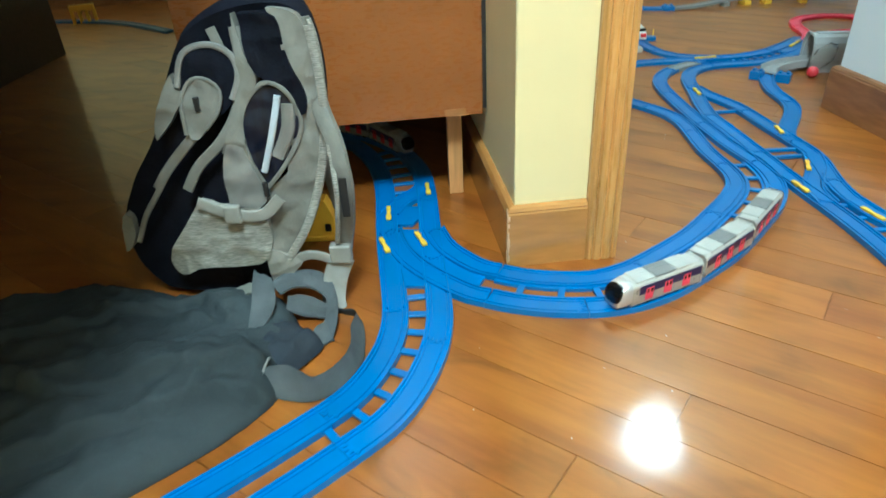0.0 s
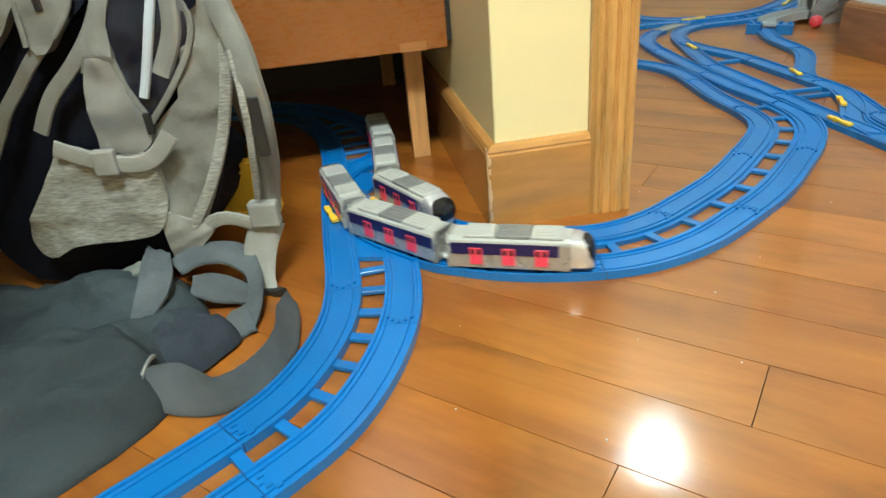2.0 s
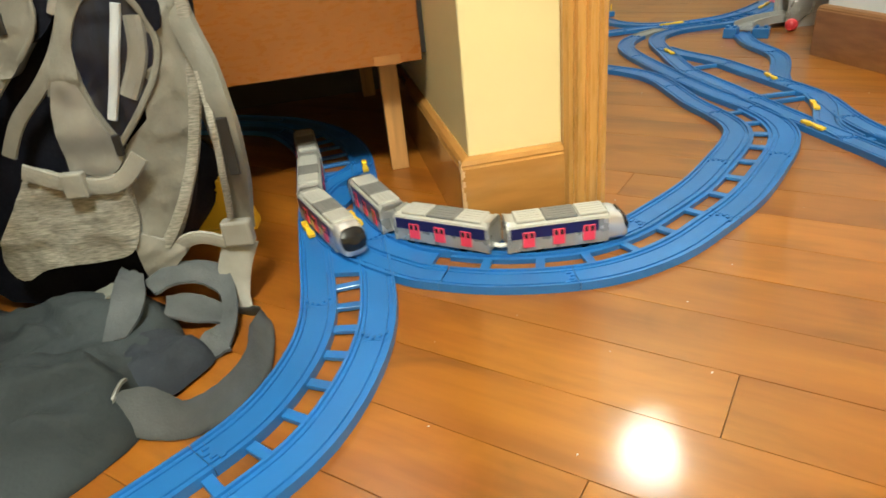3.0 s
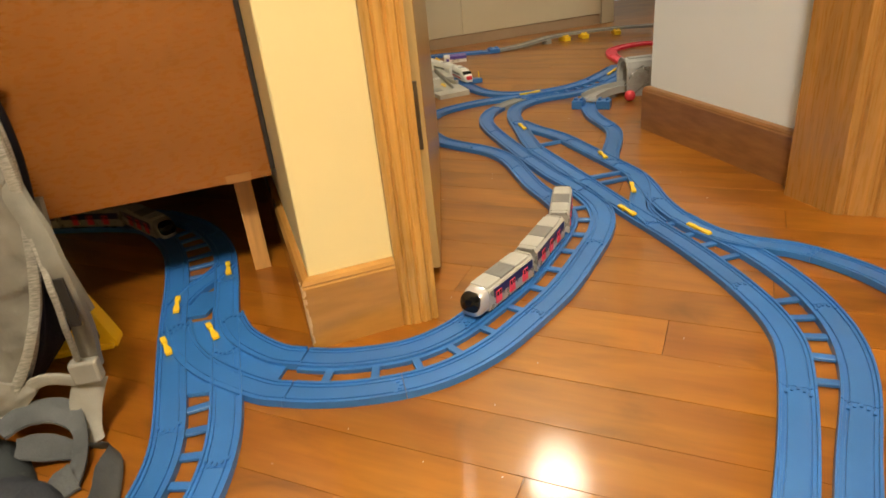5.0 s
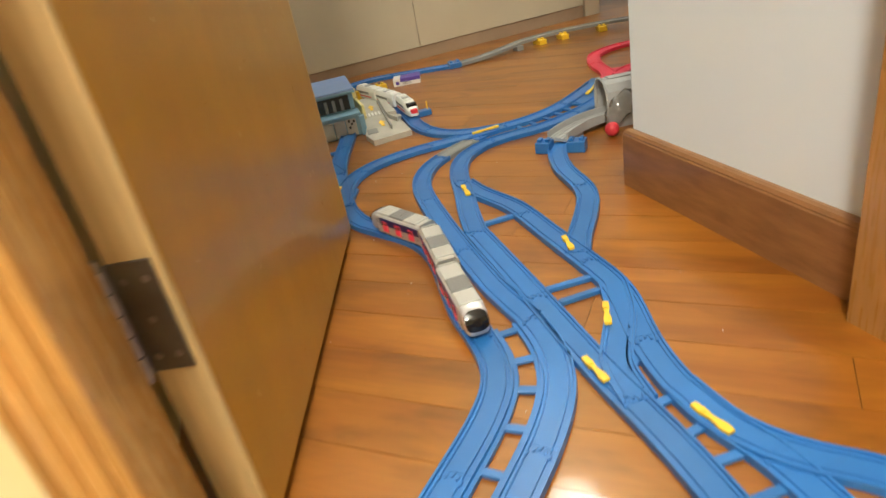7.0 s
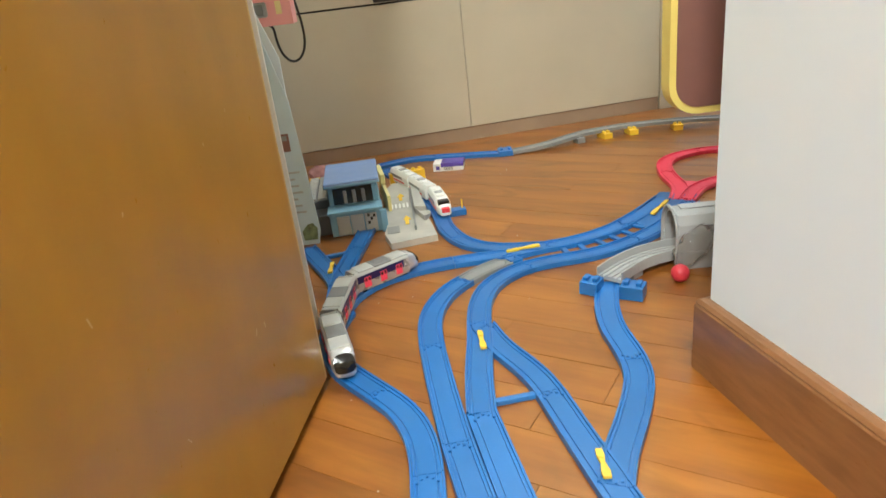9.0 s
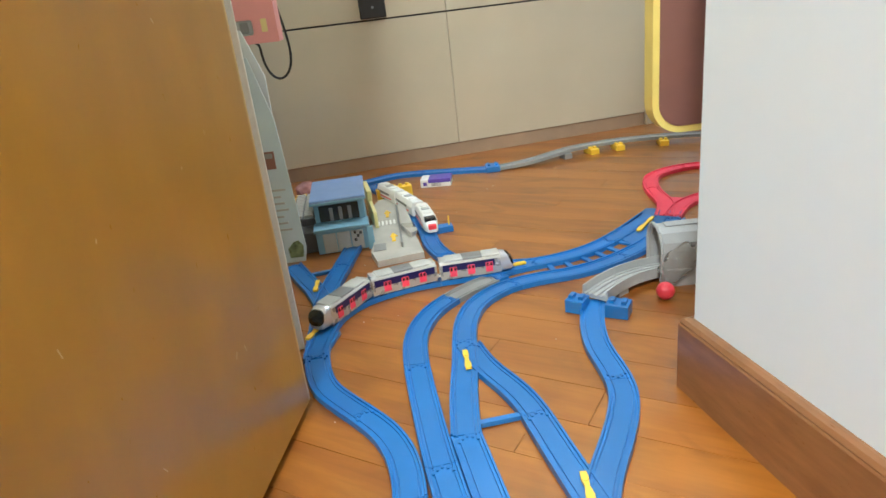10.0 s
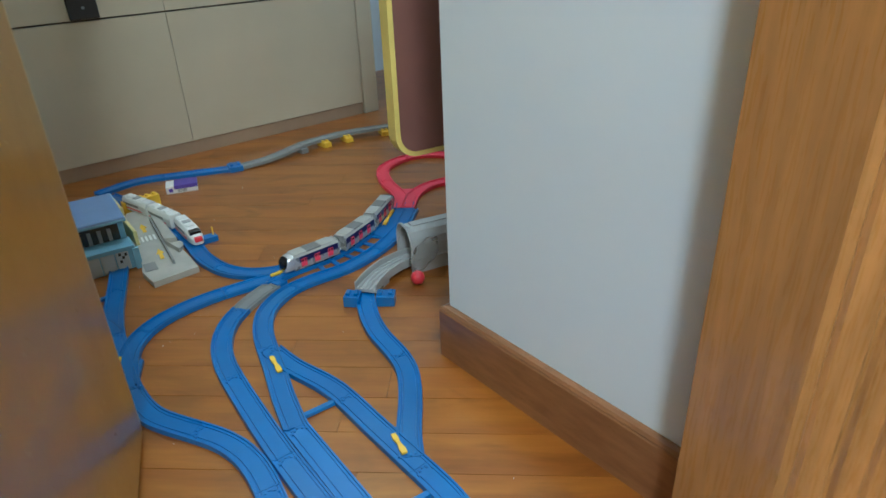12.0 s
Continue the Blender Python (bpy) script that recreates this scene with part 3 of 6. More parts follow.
LINES["turn_left"] = smooth([tuple(cut(START_L, 0.0616, 0.07)[0][:2]), tuple(cut(START_L, 0.025, 0.07)[0][:2]), (0.180, 1.120), (0.138, 1.180), (0.115, 1.245)])
LINES["turn_right"] = smooth([tuple(cut(START_R, 0.0496, 0.07)[0][:2]), tuple(cut(START_R, 0.012, 0.07)[0][:2]), (0.212, 1.185), (0.188, 1.245)])
LINES["cross_over"] = smooth([(0.104, 1.300), (0.118, 1.345), (0.146, 1.385), (0.158, 1.420)])
lay("turn_left", size=0.5, lift=0.0005, name="track_switch", label="blue plastic curved switch track with yellow levers")
lay("turn_right", size=0.5, lift=0.0010, name="track_switch", label="blue plastic curved switch track with yellow levers")
lay("cross_over", size=0.5, lift=0.0004, name="track_switch", label="blue plastic crossover track between two lanes")
lay("lower_lane", lift=0.0003)
lay("right_branch", lift=0.0012)
lay("cross_link", size=0.4, lift=0.0006)
lay("s_bend", lift=0.0009)
got = lay("upper_lane")
double(got, "upper_lane", "lower_lane", 0.46, 0.92, 6)
lay("station_branch", lift=0.0006)
lay("arc", lift=0.0012)
lay("station_left", lift=0.0006)
lay("station_right", lift=0.0012)
lay("red_left", RED, lift=0.0005, label="bright red plastic toy track loop piece")
lay("far_blue", lift=0.0)
lay("far_hall", s1=9)


def switch_plate(outline, label, mat=BLUE, top=0.0058):
    o = Vector((*outline[0], 0))
    plate = thing("track_switch", label, "toy track switch", pose(o.x, o.y, 0), "toy railway track")
    part("plate", prism([(x - o.x, y - o.y) for x, y in outline], 0.0004, top), mat, plate)
    return plate


# the crossing before the pillar, the scissors piece and the switch by the bend
switch_plate([(0.118, 1.245), (0.190, 1.245), (0.205, 1.205), (0.245, 1.150), (0.285, 1.122), (0.262, 1.060), (0.214, 1.088), (0.196, 1.074), (0.146, 1.078)], "blue plastic double switch plate with yellow levers")
switch_plate([(0.106, 1.330), (0.172, 1.330), (0.164, 1.300), (0.150, 1.262), (0.122, 1.262)], "blue plastic switch plate under the cabinet's edge")
switch_plate([(1.127, 2.350), (1.150, 2.285), (1.200, 2.312), (1.262, 2.375), (1.308, 2.445), (1.276, 2.470), (1.238, 2.490), (1.178, 2.420)], "blue plastic crossover plate with a yellow lever", top=0.0066)
switch_plate([(0.868, 1.372), (0.905, 1.405), (0.912, 1.480), (0.890, 1.445), (0.856, 1.400)], "blue plastic switch plate with a yellow lever")
switch_plate([(0.830, 2.225), (0.870, 2.215), (0.945, 2.250), (0.940, 2.275), (0.860, 2.280)], "blue plastic three-way switch plate")
switch_plate([(0.552, 2.030), (0.590, 2.030), (0.602, 2.080), (0.580, 2.115), (0.552, 2.110)], "blue plastic switch plate beside the door")
switch_plate([(0.548, 2.180), (0.576, 2.180), (0.572, 2.235), (0.552, 2.245), (0.540, 2.235)], "blue plastic switch plate before the station")
switch_plate([(0.790, 1.915), (0.830, 1.905), (0.835, 1.925), (0.812, 1.975), (0.786, 1.985)], "faded blue plastic switch plate with a yellow lever")
switch_plate([(0.895, 1.640), (0.932, 1.690), (0.915, 1.705), (0.885, 1.720)], "blue plastic switch plate with a yellow lever")
switch_plate([(0.898, 1.345), (0.935, 1.290), (0.950, 1.240), (0.935, 1.245), (0.905, 1.300)], "blue plastic switch plate with a yellow lever")


switch_plate([(1.258, 2.470), (1.288, 2.452), (1.330, 2.482), (1.372, 2.515), (1.340, 2.530), (1.312, 2.545), (1.300, 2.580), (1.280, 2.560), (1.272, 2.505)], "bright red plastic fork plate of the toy loop", RED, 0.0068)


def lever(x0, y0, x1, y1):
    d = Vector((x1 - x0, y1 - y0, 0))
    n = d.length
    handle = thing("switch_lever", "small yellow plastic switch lever on the blue track", "switch lever", pose(x0, y0, 0.009, 0, 0, math.degrees(math.atan2(d.y, d.x))), "yellow switch levers")
    shape = [(0, -0.0035), (0.25 * n, -0.0042), (0.5 * n, -0.0024), (0.8 * n, -0.0048), (n, -0.0042), (n, 0.0042), (0.8 * n, 0.0048), (0.5 * n, 0.0024), (0.25 * n, 0.0042), (0, 0.0035)]
    part("blade", prism(shape, 0, 0.0035), YELLOW, handle)
    part("pivot", cyl(0.003, -0.004, 0.0045, 12, m=pose(0.3 * n, 0, 0)), YELLOW, handle)


for p in ((0.160, 1.416, 0.168, 1.371), (0.103, 1.207, 0.122, 1.164), (0.100, 1.320, 0.107, 1.273), (0.160, 1.227, 0.179, 1.185), (0.832, 1.411, 0.841, 1.366),
          (0.904, 1.306, 0.918, 1.261), (0.892, 1.502, 0.879, 1.459), (0.796, 1.966, 0.798, 1.918), (0.900, 1.690, 0.899, 1.648), (0.538, 2.290, 0.539, 2.243),
          (0.566, 2.100, 0.553, 2.058), (0.870, 2.248, 0.933, 2.261), (1.229, 2.420, 1.176, 2.353)):
    lever(*p)


def link_bar(x0, y0, x1, y1):
    d = Vector((x1 - x0, y1 - y0, 0))
    ob = part("link_bar", box(0.012, d.length - 0.006, -0.0045, 0.0045, 0.0005, 0.0075, 0.001), BLUE, at=pose(x0, y0, 0, 0, 0, math.degrees(math.atan2(d.y, d.x))))
    tagged(ob, "blue plastic bar joining two toy tracks", "toy track", "toy railway track")


link_bar(0.825, 1.567, 0.905, 1.574)
link_bar(0.831, 1.531, 0.905, 1.541)
link_bar(0.790, 1.799, 0.864, 1.809)
link_bar(0.498, 2.332, 0.578, 2.352)


# ---- bridge, tunnel, blocks ----
def stud_block(x, y, turn, size, mat, label):
    w, d, h = size
    block = thing("toy_block", label, "toy block", pose(x, y, 0, 0, 0, turn), "toy blocks")
    part("block", box(-w / 2, w / 2, -d / 2, d / 2, 0, h, 0.001), mat, block)
    for i in (-1, 1):
        part("stud", box(i * w * 0.27 - 0.004, i * w * 0.27 + 0.004, -d * 0.25, d * 0.25, h - 0.001, h + 0.0055, 0.0008, 1), mat, block)


stud_block(0.985, 2.070, -36, (0.030, 0.030, 0.022), BLUE, "blue plastic toy block under the bridge")
stud_block(1.042, 2.038, -30, (0.036, 0.030, 0.022), BLUE, "blue plastic toy block under the bridge")
BRIDGE = smooth([(1.016, 2.078), (1.050, 2.110), (1.095, 2.138), (1.150, 2.152), (1.22, 2.150)])
WALLED = [(-0.023, 0), (0.023, 0), (0.0232, 0.019), (0.0208, 0.019), (0.0203, 0.0062), (0.0150, 0.0062), (0.0147, 0.0088), (0.0128, 0.0088), (0.0125, 0.0062), (0.0062, 0.0062), (0.0059, 0.0088), (0.0040, 0.0088), (0.0037, 0.0062),
          (-0.0037, 0.0062), (-0.0040, 0.0088), (-0.0059, 0.0088), (-0.0062, 0.0062), (-0.0125, 0.0062), (-0.0128, 0.0088), (-0.0147, 0.0088), (-0.0150, 0.0062), (-0.0203, 0.0062), (-0.0208, 0.019), (-0.0232, 0.019)]
track_piece(BRIDGE, GREY_L, 0.012, "bridge_track", "pale grey plastic curved bridge track with side walls", WALLED)
part("foot", box(-0.012, 0.012, -0.018, 0.018, -0.012, 0.0002, 0.001), GREY_L, bpy.data.objects["bridge_track"], at=pose(0.044, 0.038, 0, 0, 0, 35))


def tunnel():
    t = thing("toy_tunnel", "grey plastic toy train tunnel with a clear bulge", "toy tunnel", pose(1.140, 2.150, 0.0, 0, 0, -2))
    arch = [(-0.038, 0.062), (-0.034, 0.076), (-0.024, 0.090), (-0.012, 0.096), (0.012, 0.096), (0.024, 0.090), (0.034, 0.076), (0.038, 0.062)]
    outer = [(-0.038, 0.0), *arch, (0.038, 0.0)]
    inner = [(0.033, 0.0), *[(-x * 0.87, z - 0.006) for x, z in arch], (-0.033, 0.0)]
    bm = bmesh.new()
    k = len(outer)
    rows = []
    for x in (0.0, 0.16):
        rows.append(([bm.verts.new((x, y, z)) for y, z in outer], [bm.verts.new((x, -y, z)) for y, z in inner]))
    (o0, i0), (o1, i1) = rows
    for j in range(k - 1):
        bm.faces.new((o0[j], o0[j + 1], o1[j + 1], o1[j]))
        bm.faces.new((i0[j], i0[j + 1], i1[j + 1], i1[j]))
        bm.faces.new((o0[j], o0[j + 1], i0[j + 1], i0[j]))
        bm.faces.new((o1[j], o1[j + 1], i1[j + 1], i1[j]))
    part("shell", bm, GREY_L, t)
    rim = [Vector((-0.002, y * 1.03, z + 0.001)) for y, z in outer]
    bm = bmesh.new()
    for p, q in zip(rim, rim[1:]):
        d = q - p
        m = Matrix.Translation(p) @ d.to_track_quat("Z", "Y").to_matrix().to_4x4()
        cyl(0.003, 0, d.length, 8, m=m, bm=bm)
    part("rim", bm, GREY_L, t)
    part("roof_ledge", box(0.012, 0.158, -0.011, 0.011, 0.0962, 0.0985, 0.001), GREY_L, t)
    part("side_ledge", box(0.004, 0.158, -0.0415, -0.0382, 0.030, 0.034, 0.0008), GREY_L, t)
    bm = bmesh.new()
    bmesh.ops.create_uvsphere(bm, u_segments=28, v_segments=20, radius=1)
    for v in bm.verts:
        w = 1 + 0.30 * noise.noise(v.co * 2.4)
        v.co = Vector((0.024 + (v.co.x * 0.028 + v.co.z * 0.016) * w, -0.044 + v.co.y * 0.014 * w, 0.044 + v.co.z * 0.034 * w))
    part("window_bulge", bm, CLEAR, t, "clear moulded plastic bulge")


tunnel()
bm = bmesh.new()
bmesh.ops.create_uvsphere(bm, u_segments=20, v_segments=14, radius=0.0145)
tagged(part("red_ball", bm, BALL_RED, at=pose(1.128, 2.072, 0.0145)), "small glossy red plastic ball by the tunnel", "ball")

# the grey far line climbs on blocks
FAR = LINES["far_grey"]
n = len(FAR)
for i in range(3):
    stretch = FAR[i * n // 3: (i + 1) * n // 3 + 1]
    o = stretch[0]
    lift = [0.0, 0.016, 0.016][i]
    piece = thing("grey_track", "grey plastic toy track raised on yellow blocks", "toy track", pose(o.x, o.y, 0), "toy railway track")
    part("rail_bed", sweep([p - o + Vector((0, 0, lift if i else 0.016 * j / len(stretch))) for j, p in enumerate(stretch)], RAIL), GREY, piece)
stud_block(0.955, 2.985, 0, (0.04, 0.05, 0.016), BLUE, "blue plastic toy block at the track joint")
stud_block(1.180, 3.025, 15, (0.024, 0.034, 0.0155), GREY, "grey plastic support block under the track")
stud_block(1.262, 3.050, 15, (0.026, 0.05, 0.0155), YELLOW, "yellow plastic support block under the grey track")
stud_block(1.345, 3.060, 5, (0.026, 0.05, 0.0155), YELLOW, "yellow plastic support block under the grey track")
stud_block(1.480, 3.055, -5, (0.026, 0.05, 0.0155), YELLOW, "yellow plastic support block under the grey track")


# ---- trains ----
def pick(name, test, back=False):
    pts = [p for p in LINES[name] if test(p)]
    return pts[::-1] if back else pts


def route(*runs):
    """One smooth line through several runs of points."""
    keep = []
    for run in runs:
        for p in run:
            p = Vector((*p, 0.0)[:3])
            if not keep or (p - keep[-1]).length > 0.035:
                keep.append(p)
    return smooth([(q.x, q.y) for q in keep], 0.005)


ROUTE_A = route([(0.886, 2.226)], pick("outer_on", lambda p: p.y > 1.60, True), pick("bend_outer", lambda p: p.x > 0.27, True),
                [(0.226, 1.080), (0.165, 1.135), (0.128, 1.200)], pick("left_lane", lambda p: p.y > 1.27, True), [(-0.8, 1.78), (-1.3, 1.80)])
ROUTE_B = route([(-1.3, 1.86), (-0.8, 1.84)], pick("right_lane", lambda p: p.y > 1.32), [(0.182, 1.250), (0.205, 1.190)], pick("bend_inner", lambda p: p.x > 0.27),
                pick("inner_on", lambda p: 1.56 < p.y < 1.97), pick("arc", lambda p: p.y > 2.06, True), pick("upper_lane", lambda p: p.x > 0.97, True),
                [(1.275, 2.47), (1.300, 2.60), (1.332, 2.722), (1.420, 2.772), (1.50, 2.765)])


def at_length(line, s):
    u = s / ((len(line) - 1) and STEP(line))
    i = max(0, min(len(line) - 2, int(u)))
    return line[i] + (line[i + 1] - line[i]) * (u - i)


def STEP(line):
    return (line[1] - line[0]).length


def car_pose(line, s, length):
    """A car whose middle is s along the line; its nose looks the way it goes."""
    a, b = at_length(line, s - length * 0.32), at_length(line, s + length * 0.32)
    d = b - a
    mid = (a + b) / 2
    return pose(mid.x, mid.y, 0.0052, 0, 0, math.degrees(math.atan2(d.y, d.x)))


CAR = 0.119
PITCH_A, PITCH_B = 0.140, 0.1305


def build_car(cab, CAR=CAR):
    """cab: 1 at its front, -1 at its back, 0 none. The car points along +x."""
    car = thing("train_car", "silver toy train cab car with navy windows and red doors" if cab else "silver toy train car with navy window band and red doors", "toy train", group="toy train cars")
    h, w = CAR / 2, 0.0168
    part("body", box(-h + (0.008 if cab < 0 else 0), h - (0.008 if cab > 0 else 0), -w, w, 0.006, 0.0350, 0.0012), SILVER, car)
    shell = [(-w, 0.0349), (w, 0.0349), (w - 0.0008, 0.0372), (w - 0.0055, 0.0405), (-w + 0.0055, 0.0405), (-w + 0.0008, 0.0372)]
    part("roof", sweep([Vector((-h + 0.001 + (0.008 if cab < 0 else 0), 0, 0)), Vector((h - 0.001 - (0.008 if cab > 0 else 0), 0, 0))], shell), ROOF_L, car, "pale grey roof")
    for x0, x1, mat in ((-0.050, -0.0185, ROOF_L), (-0.0180, 0.0180, ROOF_D), (0.0185, 0.050, ROOF_L)):
        unit = part("roof_unit", box(x0, x1, -0.0142, 0.0142, 0.0385, 0.0424, 0.0016), mat, car)
        for k in range(4):
            y = -0.0085 + k * 0.0057
            part("rib", box(x0 + 0.004, x1 - 0.004, y - 0.0009, y + 0.0009, 0.0422, 0.0428), mat, unit)
    for side in (-1, 1):
        y = side * (w + 0.0002)
        lo, hi = -h + (0.020 if cab < 0 else 0.003), h - (0.020 if cab > 0 else 0.003)
        part("window_band", box(lo, hi, y - 0.0006, y + 0.0006, 0.0222, 0.0345), NAVY, car, "navy window band")
        for x in (-0.033, 0.0, 0.033):
            x += -cab * 0.004
            leaf = part("door", box(x - 0.0066, x + 0.0066, y - 0.0011, y + 0.0011, 0.0110, 0.0298, 0.0003, 1), DOOR_RED, car, "pink-red door")
            for dx in (-0.0032, 0.0032):
                part("door_window", box(x + dx - 0.0017, x + dx + 0.0017, y - 0.0014, y + 0.0014, 0.0225, 0.0285), DARK_GLASS, leaf)
    for end in (-1, 1):
        if end == cab:
            continue
        frame_line = [(-w - 0.0006, 0.006), (-w - 0.0006, 0.0345), (-w + 0.005, 0.0415), (w - 0.005, 0.0415), (w + 0.0006, 0.0345), (w + 0.0006, 0.006), (w - 0.003, 0.006), (w - 0.003, 0.033),
                      (w - 0.0065, 0.0382), (-w + 0.0065, 0.0382), (-w + 0.003, 0.033), (-w + 0.003, 0.006)]
        stand = Matrix(((0, 0, 1, end * (h - 0.001)), (1, 0, 0, 0), (0, 1, 0, 0), (0, 0, 0, 1)))
        part("end_frame", prism(frame_line, -0.002, 0.002, stand), SILVER, car, "silver end frame")
        part("coupling", box(end * (h + 0.003) - 0.006, end * (h + 0.003) + 0.006, -0.003, 0.003, 0.007, 0.0105, 0.0008, 1), WHITE, car, "white coupling hook")
    for x in (-0.034, 0.034):
        truck = part("bogie", box(x - 0.014, x + 0.014, -0.0105, 0.0105, 0.002, 0.0075, 0.001), ROOF_D, car, "dark grey bogie")
        for y in (-0.0118, 0.0118):
            for dx in (-0.008, 0.008):
                part("wheel", cyl(0.0055, -0.0014, 0.0014, 16, m=pose(x + dx, y, 0.0055, 90, 0, 0)), BLACK, truck)
    if cab:
        bm = bmesh.new()
        rows = []
        for d, k, top in ((-0.0085, 1.0, 0.0410), (-0.002, 0.99, 0.0402), (0.0055, 0.95, 0.0372), (0.0112, 0.86, 0.0310), (0.0140, 0.70, 0.0245)):
            ring = []
            for i in range(20):
                a = 2 * math.pi * i / 20
                c, s = math.cos(a), math.sin(a)
                q = 0.45
                y = w * k * math.copysign(abs(c) ** q, c)
                lo = 0.006 + (1 - k) * 0.006
                z = (lo + top) / 2 + (top - lo) / 2 * math.copysign(abs(s) ** q, s)
                ring.append(bm.verts.new((cab * (h + d), y, z)))
            rows.append(ring)
        for r, q in zip(rows, rows[1:]):
            for j in range(20):
                bm.faces.new((r[j], r[(j + 1) % 20], q[(j + 1) % 20], q[j]))
        bm.faces.new(rows[-1])
        nose = part("cab_nose", bm, CHROME, car, "shiny silver cab nose")
        for p in nose.data.polygons:
            p.use_smooth = True
        ang = [2 * math.pi * i / 24 for i in range(24)]
        face = [(0.0150 * math.copysign(abs(math.cos(a)) ** 0.6, math.cos(a)), 0.0262 + 0.0122 * math.copysign(abs(math.sin(a)) ** 0.6, math.sin(a))) for a in ang]
        bm = bmesh.new()
        def bow(z, y):
            return float(np.interp(z, (0.010, 0.025, 0.031, 0.0370, 0.040), (0.0146, 0.0142, 0.0116, 0.0060, 0.001))) + 0.0014 - 9 * y * y
        rings = []
        for k in (1.0, 0.98, 0.7, 0.4):
            rings.append([bm.verts.new((cab * (h + bow(0.0262 + (z - 0.0262) * k, y * k) - (0.006 if k == 1.0 else 0)), y * k, 0.0262 + (z - 0.0262) * k)) for y, z in face])
        for r, q in zip(rings, rings[1:]):
            for j in range(24):
                bm.faces.new((r[j], r[(j + 1) % 24], q[(j + 1) % 24], q[j]))
        bm.faces.new(rings[-1])
        part("windscreen", bm, BLACK, car, "glossy black windscreen")
        part("lamp", cyl(0.0016, 0, 0.001, 10, m=pose(cab * (h + 0.0128), 0, 0.0105, 0, 90 * cab, 0)), STRIPE_RED, car, "small red tail lamp")
    return car


TRAIN_A = [build_car(1, 0.132), build_car(0, 0.132), build_car(-1, 0.132)]
TRAIN_B = [build_car(1), build_car(0), build_car(-1)]
# where the tail of each train is seen, by time
A_TAIL = [(0.0, 0.768, 1.325), (1.0, 0.616, 1.135), (1.5, 0.510, 1.048), (2.0, 0.386, 1.026), (2.5, 0.272, 1.060), (4.5, 0.080, 1.430), (5.5, -0.049, 1.642)]
B_TAIL = [(4.5, 0.437, 1.090), (5.5, 0.605, 1.231), (6.5, 0.731, 1.407), (7.0, 0.731, 1.512), (7.6, 0.721, 1.637), (11.5, 0.816, 2.240), (12.0, 0.924, 2.260)]
B_HEAD = [(0.5, 0.150, 1.453), (1.5, 0.183, 1.241), (2.0, 0.240, 1.165), (2.5, 0.365, 1.090), (9.5, 0.762, 2.236), (10.0, 0.871, 2.244), (10.5, 0.983, 2.265)]


def nearest(line, x, y):
    k = min(range(len(line)), key=lambda i: (line[i].x - x) ** 2 + (line[i].y - y) ** 2)
    return k * STEP(line)


# ---- far cabinets ----
def far_cabinets():
    """Cream fronts on a low plinth; lengths along the wall in the rooms' axes."""
    left, seam, right = PX + 0.30, 1.490, 2.150
    edges = [(left, seam), (seam, right)]
    for x0, x1 in edges:
        unit = thing("low_cabinet", "cream laminate low cabinet with a brown plinth", "cabinet", ROOM @ pose(x0, FY, 0), "cream bedroom cabinets")
        w = x1 - x0
        part("body", box(0, w, 0.022, 0.5, 0.0, 0.440), LAMINATE, unit)
        part("plinth", box(0, w, 0.006, 0.021, 0.0, 0.042), PLINTH, unit, "brown plinth strip")
        part("front", box(0.0007, w - 0.0007, 0.0, 0.021, 0.044, 0.4405, 0.0008), LAMINATE, unit, "plain cream front panel")
        upper = thing("upper_cabinet", "cream laminate cabinet above a dark gap", "cabinet", ROOM @ pose(x0, FY, 0), "cream bedroom cabinets")
        part("body", box(0, w, 0.022, 0.5, 0.444, 2.0), LAMINATE, upper)
        part("front", box(0.0007, w - 0.0007, 0.0, 0.021, 0.4455, 1.99, 0.0008), LAMINATE, upper, "plain cream front panel")
        part("gap_strip", box(0, w, 0.012, 0.0215, 0.438, 0.446), DARK, upper, "dark gap between fronts")
    post = part("cabinet_post", box(2.153, 2.215, FY - 0.004, FY + 0.5, 0, 2.0, 0.002), LAMINATE, at=ROOM.copy())
    tagged(post, "cream upright panel closing the cabinets", "cabinet panel")
    pull = thing("cabinet_pull", "black plastic pull hanging over a cabinet front", "handle", ROOM @ pose(1.268, FY, 0.448))
    part("pull_body", box(-0.038, 0.038, -0.018, -0.0005, 0, 0.12, 0.003), DARK, pull)
    part("pull_dot", cyl(0.004, 0, 0.001, 12, m=pose(0.0, -0.018, 0.03, 90, 0, 0)), GREY, pull)
    side = part("side_panel", box(PX + 0.118, PX + 0.29, FY - 0.16, FY + 0.5, 0, 2.0, 0.002), WALL_W, at=ROOM.copy())
    tagged(side, "white side panel beside the cream cabinets", "cabinet panel")


far_cabinets()


